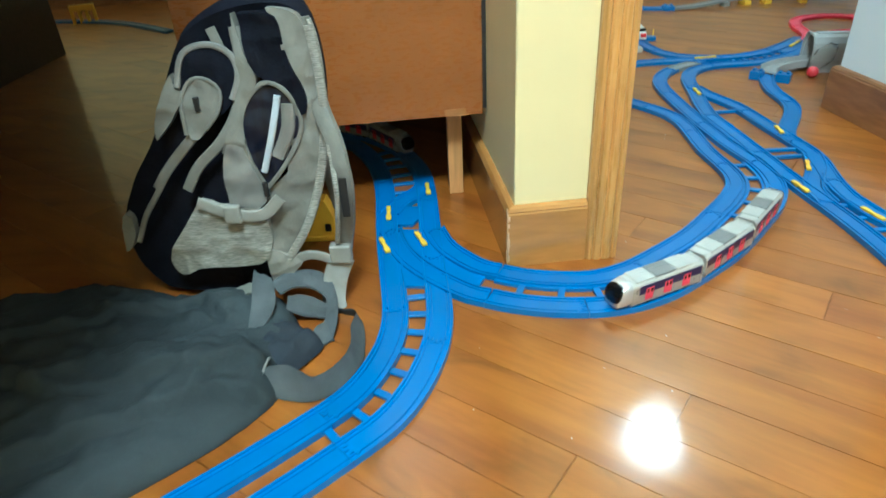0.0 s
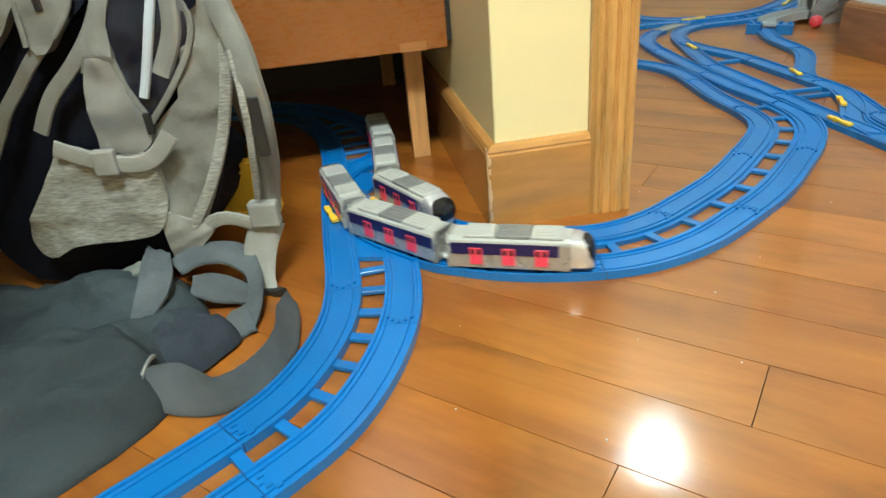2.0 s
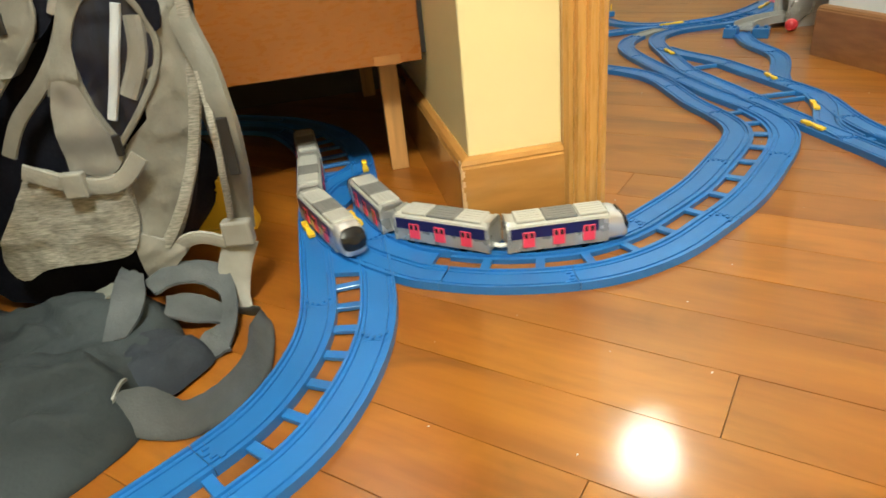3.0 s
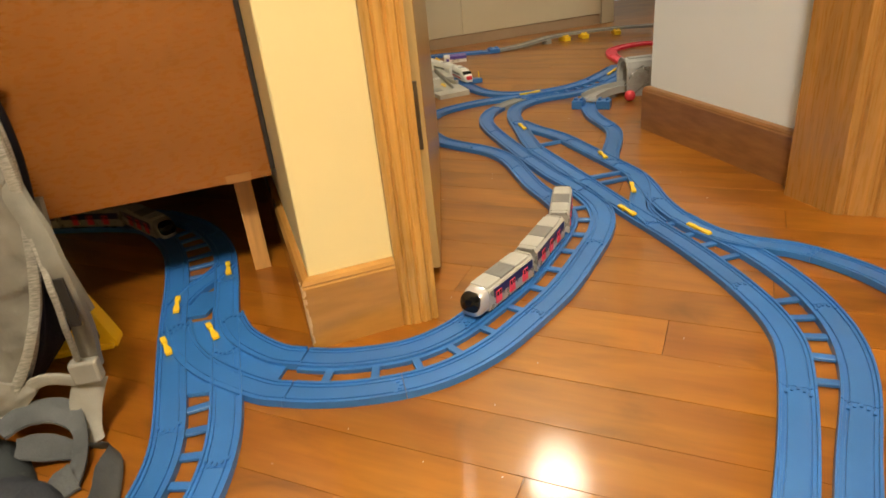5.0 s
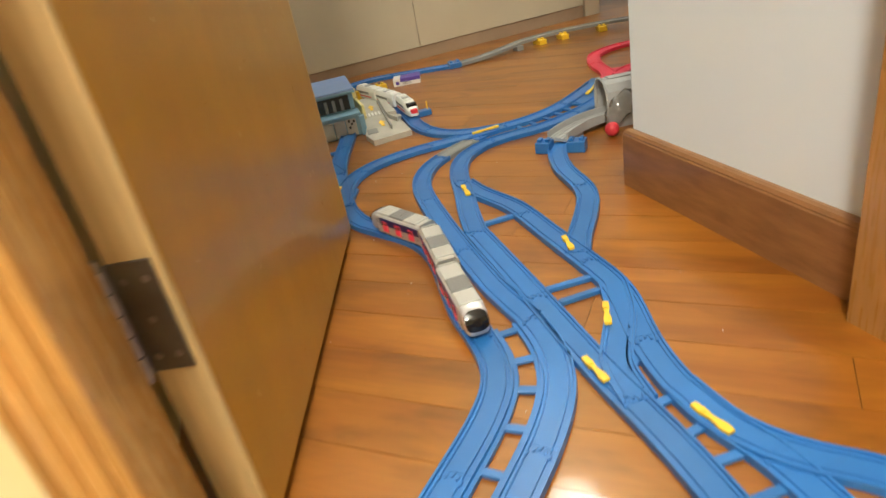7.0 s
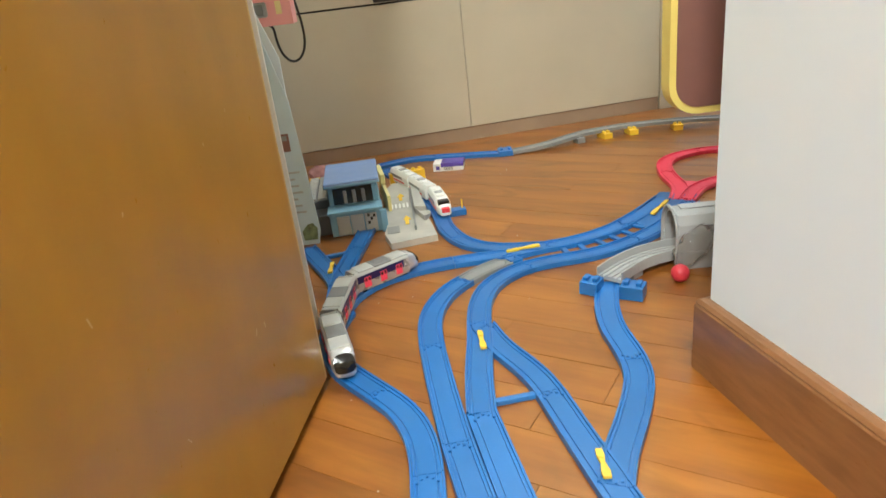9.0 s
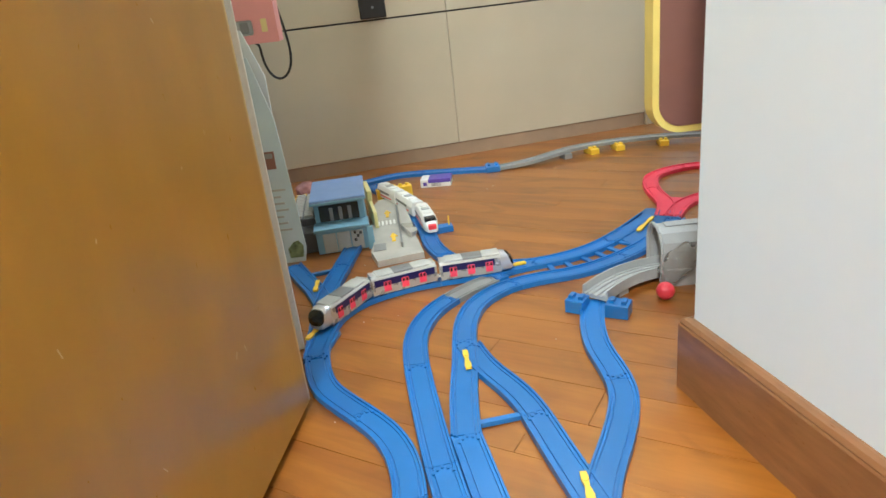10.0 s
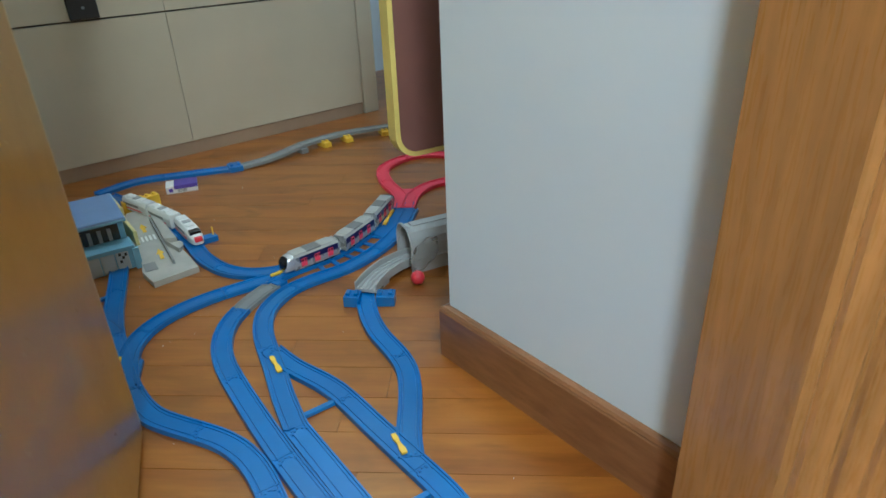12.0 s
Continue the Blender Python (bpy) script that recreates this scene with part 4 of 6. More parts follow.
def footboard():
    """A brown end board with yellow edging that hangs clear of the floor on its far leg."""
    bed = thing("bed_end_board", "brown end board with bright yellow rubber edging", "bed end", pose(1.112, 2.100, 0, 0, 0, 3))

    def outline(inset):
        r, pts = 0.045, []
        for i in range(9):
            a = math.pi + math.pi / 2 * i / 8
            pts.append((r + (r - inset) * math.cos(a), 0.262 + r + (r - inset) * math.sin(a)))
        return pts + [(0.8, 0.262 + inset), (0.8, 0.95), (inset, 0.95)]
    stand = Matrix(((1, 0, 0, 0), (0, 0, 1, 0), (0, 1, 0, 0), (0, 0, 0, 1)))
    part("edging", prism(outline(0.0), -0.004, 0.026, stand), TRIM_Y, bed, "yellow rubber edging")
    part("board", prism(outline(0.010), -0.0055, 0.0275, stand), MAROON, bed)
    part("leg", box(0.70, 0.75, -0.004, 0.026, 0, 0.27, 0.003), MAROON, bed)
    part("leg", box(0.70, 0.75, 0.40, 0.44, 0, 0.27, 0.003), MAROON, bed)
    part("rail", box(0.70, 0.75, 0.026, 0.44, 0.25, 0.30, 0.003), MAROON, bed)


footboard()


# ---- hall cabinet on legs ----
def hall_cabinet():
    cab = thing("hall_cabinet", "brown veneered cabinet standing on raw pine legs", "cabinet", ROOM @ pose(CX, CY, 0))
    part("front", box(-0.47, -0.001, 0.0, 0.018, 0.168, 1.20, 0.0015), CABINET, cab)
    part("carcass", box(-0.465, -0.014, 0.0185, 0.56, 0.172, 1.19), CABINET, cab)
    part("edge_band", box(-0.0125, 0.006, 0.004, 0.46, 0.176, 1.20, 0.001), DARK, cab, "black side edge")
    for x, y in ((-0.045, 0.055), (-0.44, 0.055), (-0.045, 0.52), (-0.44, 0.52)):
        part("leg", box(x - 0.013, x + 0.013, y - 0.009, y + 0.009, 0, 0.1715, 0.001), PINE, cab, "raw pine leg")
    # added panel: its near-black colour stands in for deep shade under the cabinet
    part("shade_panel", box(-0.465, 0.0, 0.561, 0.573, 0, 1.19), DARK_WOOD, cab, "dark panel down to the floor, added to blacken the space under the cabinet")
    part("tape", box(-0.066, -0.030, -0.0012, 0.0002, 0.168, 0.180), DULL_TAPE, cab, "strip of masking tape")


hall_cabinet()


# ---- backpack ----
def ribbon(path, width, thick, y, bm=None, normal=(0, -1, 0)):
    """A strap along a line in x and z, lying at depth y (a number or one per point), with rounded edges."""
    bm = bm or bmesh.new()
    fine = smooth(path, 0.008)
    ys = y if isinstance(y, (list, tuple)) else [y, y]
    rings = []
    for i, p in enumerate(fine):
        a, b = fine[max(0, i - 1)], fine[min(len(fine) - 1, i + 1)]
        d = (b - a).normalized()
        s = Vector((-d.y, d.x))
        u = i / (len(fine) - 1) * (len(ys) - 1)
        k = min(len(ys) - 2, int(u))
        yy = ys[k] + (ys[k + 1] - ys[k]) * (u - k)
        rings.append([bm.verts.new((p.x + s.x * c * width, yy + t * thick, p.y + s.y * c * width))
                      for c, t in ((-0.5, 0.3), (-0.42, -0.7), (-0.2, -1), (0.2, -1), (0.42, -0.7), (0.5, 0.3))])
    for r, q in zip(rings, rings[1:]):
        for j in range(6):
            bm.faces.new((r[j], r[(j + 1) % 6], q[(j + 1) % 6], q[j]))
    bm.faces.new(rings[0])
    bm.faces.new(rings[-1])
    return bm


def bag_depth(x, z):
    """How far the near side of the bag bulges towards the hall."""
    u = max(-1, min(1, (x + 0.09 - 0.10 * (z - 0.1)) / 0.17))
    v = max(-1, min(1, (z - 0.17) / 0.22))
    return 1.062 - 0.022 * (1 - u * u) * (1 - v * v) + 0.02 * max(0, -u - 0.35) + 0.0035 * noise.noise((x * 30, z * 22, 1))


def crumple(x, z, seed):
    """Ridged wrinkles of slack nylon, some steep, some nearly level."""
    a = noise.noise((x * 14 + z * 6, z * 34 - x * 12, seed * 700))
    b = noise.noise((x * 26 - z * 12, z * 14 + x * 10, seed * 300 + 5))
    return 0.0020 * math.exp(-(a * 5) ** 2) + 0.0014 * math.exp(-(b * 5) ** 2)


def patch(outline, lift):
    """A cloth panel that follows the bag's near side within an outline in x and z."""
    rounded = smooth([*outline, outline[0]], 0.009)[:-1]
    bm = bmesh.new()
    vs = [bm.verts.new((p.x, 0, p.y)) for p in rounded]
    bm.faces.new(vs)
    bmesh.ops.triangulate(bm, faces=bm.faces[:])
    for _ in range(6):
        long = [e for e in bm.edges if e.calc_length() > 0.0065]
        if long:
            bmesh.ops.subdivide_edges(bm, edges=long, cuts=1)
            bmesh.ops.triangulate(bm, faces=[f for f in bm.faces if len(f.verts) > 3])
    front = list(bm.verts)
    for v in front:
        v.co.y = bag_depth(v.co.x, v.co.z) - lift + 0.0030 * noise.noise((v.co.x * 28 + v.co.z * 16, v.co.z * 22 - v.co.x * 12, lift * 900)) * min(1, lift * 200) + 0.0005 * noise.noise((v.co.x * 90, v.co.z * 80, 3)) - crumple(v.co.x, v.co.z, lift)
    made = bmesh.ops.extrude_face_region(bm, geom=bm.faces[:])["geom"]
    for v in made:
        if isinstance(v, bmesh.types.BMVert):
            v.co.y += lift + 0.006
    return bm


def on_bag(path, width, thick, lift):
    fine = smooth(path, 0.008)
    return ribbon(path, width, thick, [bag_depth(p.x, p.y) - lift for p in fine])


def shade_smooth(ob, crisp=True):
    for p in ob.data.polygons:
        p.use_smooth = True
    if crisp:
        ob.data.set_sharp_from_angle(angle=radians(48))
    return ob


def backpack():
    bag = thing("backpack", "navy and pale grey backpack leaning upright on the floor", "backpack")
    outline = [(-0.200, 0.004), (-0.232, 0.035), (-0.243, 0.090), (-0.232, 0.135), (-0.195, 0.195), (-0.150, 0.250), (-0.126, 0.300), (-0.105, 0.345), (-0.080, 0.385), (-0.03, 0.410),
               (0.04, 0.420), (0.078, 0.400), (0.088, 0.330), (0.078, 0.250), (0.060, 0.185), (0.035, 0.110), (-0.002, 0.050), (-0.040, 0.010), (-0.10, 0.002)]
    ring = smooth([*outline, outline[0]], 0.016)[:-1]
    bm = bmesh.new()
    cx, cz = -0.085, 0.19
    rows = []
    # from the near side to the far side, rounded at both
    for y, k in ((0.004, 0.90), (0.0, 0.955), (0.012, 0.99), (0.03, 1.0), (0.08, 1.01), (0.15, 1.0), (0.19, 0.96), (0.205, 0.86)):
        row = []
        for p in ring:
            x, z = cx + (p.x - cx) * k, max(0.001, cz + (p.y - cz) * k)
            base = bag_depth(x, z) if y < 0.01 else 1.064
            if x > 0.0:
                x -= max(0, y - 0.02) * 0.75 * min(1, x / 0.05)
            row.append(bm.verts.new((x, base + y + (0.004 if y < 0.01 else 0), z)))
        rows.append(row)
    m = len(ring)
    for r, q in zip(rows, rows[1:]):
        for j in range(m):
            bm.faces.new((r[j], r[(j + 1) % m], q[(j + 1) % m], q[j]))
    for row in (rows[0], rows[-1]):
        mid = bm.verts.new((cx, sum(v.co.y for v in row) / m - (0.012 if row is rows[0] else 0), cz))
        for j in range(m):
            bm.faces.new((row[j], row[(j + 1) % m], mid))
    shade_smooth(part("body", bm, NAVY_CLOTH, bag, "dark navy nylon body"))
    # the padded back, seen from the doorway
    right = [p for p in ring if p.x > -0.02 and 0.03 < p.y < 0.40]
    right.sort(key=lambda p: p.y)
    bm = bmesh.new()
    rows = []
    for k in range(9):
        y = 1.058 + 0.011 * k
        puff = 0.004 * math.sin(math.pi * k / 8) - 0.008
        rows.append([bm.verts.new((p.x + puff + 0.0015 * noise.noise((p.y * 60, k * 0.8, 1)) - max(0, y - 1.085) * 0.75, y, p.y - puff * 0.3)) for p in right])
    for r, q in zip(rows, rows[1:]):
        for j in range(len(right) - 1):
            bm.faces.new((r[j], r[j + 1], q[j + 1], q[j]))
    made = bmesh.ops.extrude_face_region(bm, geom=bm.faces[:])["geom"]
    for v in made:
        if isinstance(v, bmesh.types.BMVert):
            v.co.x -= 0.012
    shade_smooth(part("back_pad", bm, GREY_CLOTH, bag, "pale grey padded back"))
    for y in (1.066, 1.120):
        bm = bmesh.new()
        rows = [[bm.verts.new((p.x - 0.006 + 0.0045 * math.cos(a) - max(0, y - 1.085) * 0.75, y + 0.0045 * math.sin(a), p.y)) for a in [i * math.pi / 4 for i in range(8)]] for p in right]
        for r, q in zip(rows, rows[1:]):
            for j in range(8):
                bm.faces.new((r[j], r[(j + 1) % 8], q[(j + 1) % 8], q[j]))
        shade_smooth(part("back_piping", bm, MESH_CLOTH, bag, "woven mesh piping"))
    panel = part("side_panel", patch([(0.030, 0.405), (0.072, 0.392), (0.082, 0.300), (0.070, 0.212), (0.036, 0.118), (-0.020, 0.050), (-0.016, 0.101), (-0.008, 0.165), (0.004, 0.187), (0.034, 0.212),
                              (0.066, 0.270), (0.058, 0.325)], 0.006), GREY_CLOTH, bag, "pale grey nylon side panel")
    shade_smooth(panel)
    shade_smooth(part("mesh_pocket", patch([(-0.098, 0.168), (-0.050, 0.157), (-0.010, 0.160), (-0.020, 0.072), (-0.107, 0.069), (-0.146, 0.050), (-0.164, 0.068), (-0.152, 0.098), (-0.128, 0.128)], 0.012), MESH_CLOTH, bag, "silvery mesh pocket"))
    shade_smooth(part("grey_gusset", patch([(-0.055, 0.165), (-0.052, 0.225), (-0.030, 0.262), (-0.018, 0.225), (-0.006, 0.190), (-0.003, 0.172), (-0.02, 0.158)], 0.010), SATIN, bag, "satin silver side pocket"))
    shade_smooth(part("dark_opening", patch([(0.004, 0.316), (0.028, 0.315), (0.045, 0.302), (0.051, 0.266), (0.022, 0.215), (-0.005, 0.190), (-0.017, 0.223), (-0.021, 0.268), (-0.010, 0.298)], 0.007), BLUE_CLOTH, bag, "dark blue inner lining"))
    shade_smooth(part("piping", on_bag([(-0.004, 0.190), (-0.017, 0.223), (-0.022, 0.268), (-0.008, 0.302), (0.016, 0.322), (0.040, 0.312), (0.054, 0.280), (0.048, 0.250), (0.022, 0.212), (-0.002, 0.186)], 0.0065, 0.0022, 0.009), GREY_CLOTH, bag, "grey piping"))
    shade_smooth(part("mesh_piping", on_bag([(0.078, 0.385), (0.084, 0.310), (0.074, 0.222), (0.040, 0.125), (-0.012, 0.052)], 0.012, 0.003, 0.009), MESH_CLOTH, bag, "woven mesh piping"))
    part("zip_edge", on_bag([(0.030, 0.306), (0.018, 0.262), (-0.001, 0.210)], 0.009, 0.003, 0.011), WHITE_CLOTH, bag, "white zip edge")
    part("inner_fold", on_bag([(0.040, 0.295), (0.036, 0.262), (0.018, 0.228)], 0.018, 0.003, 0.009), SATIN, bag, "pale silver inner fold")
    for path, w in (([(-0.154, 0.184), (-0.125, 0.219), (-0.079, 0.263), (-0.048, 0.300), (-0.030, 0.346), (-0.040, 0.385)], 0.013), ([(-0.110, 0.184), (-0.088, 0.217), (-0.055, 0.245), (-0.028, 0.280), (-0.010, 0.330), (-0.012, 0.385)], 0.014),
                    ([(-0.212, 0.095), (-0.190, 0.135), (-0.160, 0.172), (-0.135, 0.205)], 0.008)):
        shade_smooth(part("grey_strip", on_bag(path, w, 0.0018, 0.005), GREY_CLOTH, bag, "pale grey trim strip"))
    shade_smooth(part("front_pocket", patch([(-0.090, 0.262), (-0.090, 0.300), (-0.076, 0.326), (-0.055, 0.330), (-0.038, 0.316), (-0.044, 0.290), (-0.064, 0.268), (-0.080, 0.252)], 0.0085), GREY_CLOTH, bag, "pale grey pocket flap"))
    shade_smooth(part("flap_piping", on_bag([(-0.090, 0.262), (-0.090, 0.300), (-0.076, 0.326), (-0.055, 0.330), (-0.038, 0.316), (-0.044, 0.290), (-0.064, 0.268)], 0.005, 0.0018, 0.011), GREY_CLOTH, bag, "grey flap piping"))
    # the open top: navy flap, dark hollow, grey rim and gusset
    shade_smooth(part("top_flap", patch([(-0.004, 0.400), (0.040, 0.398), (0.046, 0.355), (0.066, 0.300), (0.056, 0.276), (0.050, 0.300), (0.034, 0.318), (0.012, 0.328), (-0.001, 0.357)], 0.0085), NAVY_CLOTH, bag, "navy top flap"))
    shade_smooth(part("open_pocket", patch([(-0.090, 0.312), (-0.086, 0.344), (-0.070, 0.360), (-0.044, 0.364), (-0.022, 0.353), (-0.015, 0.332), (-0.026, 0.300), (-0.050, 0.280), (-0.075, 0.290)], 0.0050), NAVY_CLOTH, bag, "dark open pocket"))
    shade_smooth(part("pocket_rim", on_bag([(-0.092, 0.319), (-0.085, 0.346), (-0.072, 0.362), (-0.044, 0.367), (-0.020, 0.356), (-0.013, 0.332), (-0.026, 0.303)], 0.008, 0.0025, 0.008), SATIN, bag, "grey pocket rim"))
    shade_smooth(part("pocket_gusset", patch([(-0.012, 0.400), (-0.003, 0.358), (0.010, 0.327), (-0.005, 0.304), (-0.018, 0.272), (-0.018, 0.239), (-0.033, 0.240), (-0.052, 0.232), (-0.037, 0.265), (-0.021, 0.305), (-0.012, 0.339)], 0.0095), GREY_CLOTH, bag, "grey gusset between the pockets"))
    shade_smooth(part("side_flap", patch([(-0.133, 0.253), (-0.132, 0.276), (-0.100, 0.335), (-0.097, 0.315), (-0.085, 0.311), (-0.114, 0.271)], 0.0065), GREY_CLOTH, bag, "pale grey side flap"))
    part("zip_pull", box(-0.073, -0.066, bag_depth(-0.07, 0.3) - 0.013, bag_depth(-0.07, 0.3) - 0.008, 0.290, 0.308, 0.001), DARK, bag, "black zip pull")
    part("zip_pull", box(-0.006, 0.000, bag_depth(0, 0.19) - 0.016, bag_depth(0, 0.19) - 0.010, 0.176, 0.196, 0.001), DARK, bag, "black zip pull")
    shade_smooth(part("patch_low", patch([(-0.240, 0.075), (-0.232, 0.125), (-0.215, 0.142), (-0.212, 0.115), (-0.225, 0.085)], 0.006), GREY_CLOTH, bag, "pale grey corner patch"))
    web = part("webbing", on_bag([(-0.095, 0.172), (-0.052, 0.154), (-0.012, 0.150), (0.015, 0.175)], 0.017, 0.0014, 0.017), PALE_WEB, bag, "pale grey webbing strap")
    part("buckle", box(-0.062, -0.040, bag_depth(-0.05, 0.155) - 0.023, bag_depth(-0.05, 0.155) - 0.013, 0.142, 0.167, 0.002), PALE_WEB, web, "grey plastic buckle")
    strap = part("shoulder_strap", ribbon([(0.062, 0.352), (0.078, 0.285), (0.094, 0.245), (0.101, 0.196), (0.095, 0.141), (0.085, 0.100), (0.081, 0.080)], 0.024, 0.006, [1.075, 1.06, 1.045, 1.03, 1.035, 1.05, 1.06]), GREY_CLOTH, bag, "padded pale grey shoulder strap")
    shade_smooth(strap)
    part("strap_mesh", ribbon([(0.086, 0.245), (0.0925, 0.196), (0.0865, 0.141), (0.077, 0.098)], 0.007, 0.002, [1.036, 1.021, 1.026, 1.043]), MESH_CLOTH, strap, "mesh edging")
    part("strap_badge", box(0.096, 0.106, 1.0215, 1.0245, 0.150, 0.205, 0.001), DARK, strap, "dark badge")
    part("strap_buckle", box(0.064, 0.094, 1.040, 1.056, 0.066, 0.094, 0.003), PALE_WEB, strap, "grey plastic strap buckle")
    shade_smooth(part("back_strap", ribbon([(0.062, 0.262), (0.058, 0.205), (0.066, 0.150), (0.070, 0.120)], 0.022, 0.006, 1.11), GREY_CLOTH, bag, "second grey strap behind"))
    shade_smooth(part("lower_webbing", ribbon([(0.080, 0.072), (0.068, 0.045), (0.064, 0.018), (0.068, 0.003)], 0.034, 0.003, [1.052, 1.045, 1.035, 1.02]), PALE_WEB, bag, "pale loose webbing end"))
    shade_smooth(part("side_tab", patch([(-0.022, 0.098), (0.024, 0.072), (0.018, 0.060), (-0.022, 0.028)], 0.010), PALE_WEB, bag, "pale triangular strap tab"))
    part("tab_webbing", ribbon([(0.012, 0.070), (0.040, 0.082), (0.066, 0.070)], 0.015, 0.002, [1.045, 1.04, 1.045]), PALE_WEB, bag, "pale webbing")
    part("handle_loop", ribbon([(0.0, 0.405), (0.02, 0.432), (0.05, 0.430), (0.06, 0.402)], 0.018, 0.004, 1.12), GREY_CLOTH, bag, "grab handle")
    return bag


backpack()


# ---- grey cloth with straps ----
def band(near_edge, far_edge, thick=0.0009, wave=0.0040, seed=0.0):
    """A fabric strap between two edge lines, a little wavy, its edges rolled."""
    a, b = smooth(near_edge, 0.006), smooth(far_edge, 0.006)
    n = max(len(a), len(b))
    bm = bmesh.new()
    top, low = [], []
    for i in range(n):
        p = a[round(i * (len(a) - 1) / (n - 1))]
        q = b[round(i * (len(b) - 1) / (n - 1))]
        row_t, row_l = [], []
        for k in range(7):
            u = k / 6
            r = p.lerp(q, u)
            d = (0.3 + 0.7 * math.sin(math.pi * u)) * wave * noise.noise((r.x * 60, r.y * 60, seed)) + 0.4 * wave * noise.noise((r.x * 160, r.y * 160, seed + 3))
            edge = 0.0010 if k in (0, 6) else 0.0
            row_t.append(bm.verts.new((r.x, r.y, max(0.0022, r.z + d + thick + edge))))
            row_l.append(bm.verts.new((r.x, r.y, max(0.0006, r.z + d - thick))))
        top.append(row_t)
        low.append(row_l)
    for i in range(n - 1):
        for k in range(6):
            bm.faces.new((top[i][k], top[i][k + 1], top[i + 1][k + 1], top[i + 1][k]))
            bm.faces.new((low[i][k], low[i + 1][k], low[i + 1][k + 1], low[i][k + 1]))
        for k in (0, 6):
            bm.faces.new((top[i][k], top[i + 1][k], low[i + 1][k], low[i][k]))
    for i in (0, n - 1):
        for k in range(6):
            bm.faces.new((top[i][k], top[i][k + 1], low[i][k + 1], low[i][k]))
    return bm


def inside(poly, x, y):
    hit = False
    for (x0, y0), (x1, y1) in zip(poly, poly[1:] + poly[:1]):
        if (y0 > y) != (y1 > y) and x < x0 + (x1 - x0) * (y - y0) / (y1 - y0):
            hit = not hit
    return hit


def beside(line, x, y):
    """The distance from a broken line, positive on its left, and how far along it lies."""
    best = (9.0, 0.0)
    for i, ((x0, y0), (x1, y1)) in enumerate(zip(line, line[1:])):
        dx, dy = x1 - x0, y1 - y0
        u = max(0.0, min(1.0, ((x - x0) * dx + (y - y0) * dy) / (dx * dx + dy * dy)))
        px, py = x - x0 - u * dx, y - y0 - u * dy
        d = math.hypot(px, py)
        if d < abs(best[0]):
            best = (math.copysign(d, dx * py - dy * px), (i + u) / (len(line) - 1))
    return best


# edges of the cloth's layers: the line, its height, how far the upper layer runs on; the high side is on the left
LAYERS = [([(-0.30, 0.660), (-0.170, 0.735), (-0.064, 0.792), (-0.031, 0.812), (0.015, 0.827), (0.045, 0.841)], 0.013, 0.12),
          ([(-0.40, 0.850), (-0.200, 0.800), (-0.088, 0.836), (-0.034, 0.844)], 0.008, 0.05),
          ([(0.030, 0.868), (-0.010, 0.862), (-0.036, 0.850), (-0.044, 0.806)], -0.010, 0.04),
          ([(-0.16, 0.885), (-0.073, 0.896), (-0.047, 0.903), (-0.016, 0.898), (0.025, 0.872)], -0.014, 0.06),
          ([(-0.30, 0.960), (-0.137, 0.985), (-0.107, 0.989), (-0.067, 0.953), (-0.036, 0.924)], 0.011, 0.05),
          ([(-0.46, 0.760), (-0.30, 0.790), (-0.190, 0.880), (-0.120, 0.940)], -0.010, 0.07),
          ([(-0.50, 0.940), (-0.36, 0.900), (-0.25, 0.930), (-0.18, 1.000)], 0.009, 0.06)]


def cloth_height(x, y):
    bend = 0.006 * noise.noise((x * 9, y * 9, 4.0))
    z = 0.013 + 0.020 * max(0.0, noise.noise((x * 5.5, y * 7, 2.0))) + 0.006 * noise.noise((x * 13 + y * 9, y * 16 - x * 6, 5.0)) + 0.0016 * noise.noise((x * 60, y * 50, 9.0))
    for line, h, reach in LAYERS:
        d, u = beside(line, x + bend, y - bend)
        if h < 0:
            d = -d
        fade = min(1.0, u * 6, (1 - u) * 6) if 0 < u < 1 else 0.0
        rise = max(0.0, min(1.0, (d + 0.003) / 0.009))
        rise = rise * rise * (3 - 2 * rise)
        z += 1.6 * abs(h) * fade * rise * math.exp(-max(0.0, d) / reach) + fade * (0.004 * math.exp(-((d - 0.006) / 0.004) ** 2) - 0.006 * math.exp(-((d + 0.003) / 0.004) ** 2))
    # creases that run over the layers, and the heap under the straps
    for k, (turn, wide) in enumerate(((0.5, 9.0), (-0.7, 13.0), (1.3, 17.0))):
        c = noise.noise((x * wide * math.cos(turn) * 0.5 - y * wide * math.sin(turn) * 0.5, (x * math.sin(turn) + y * math.cos(turn)) * wide * 2.4, 11.0 + k))
        z += (0.008, 0.005, 0.003)[k] * math.exp(-(c * 6) ** 2)
    z += 0.010 * math.exp(-((x + 0.02) ** 2 + (y - 0.995) ** 2) / 0.0018)
    return max(0.003, z)


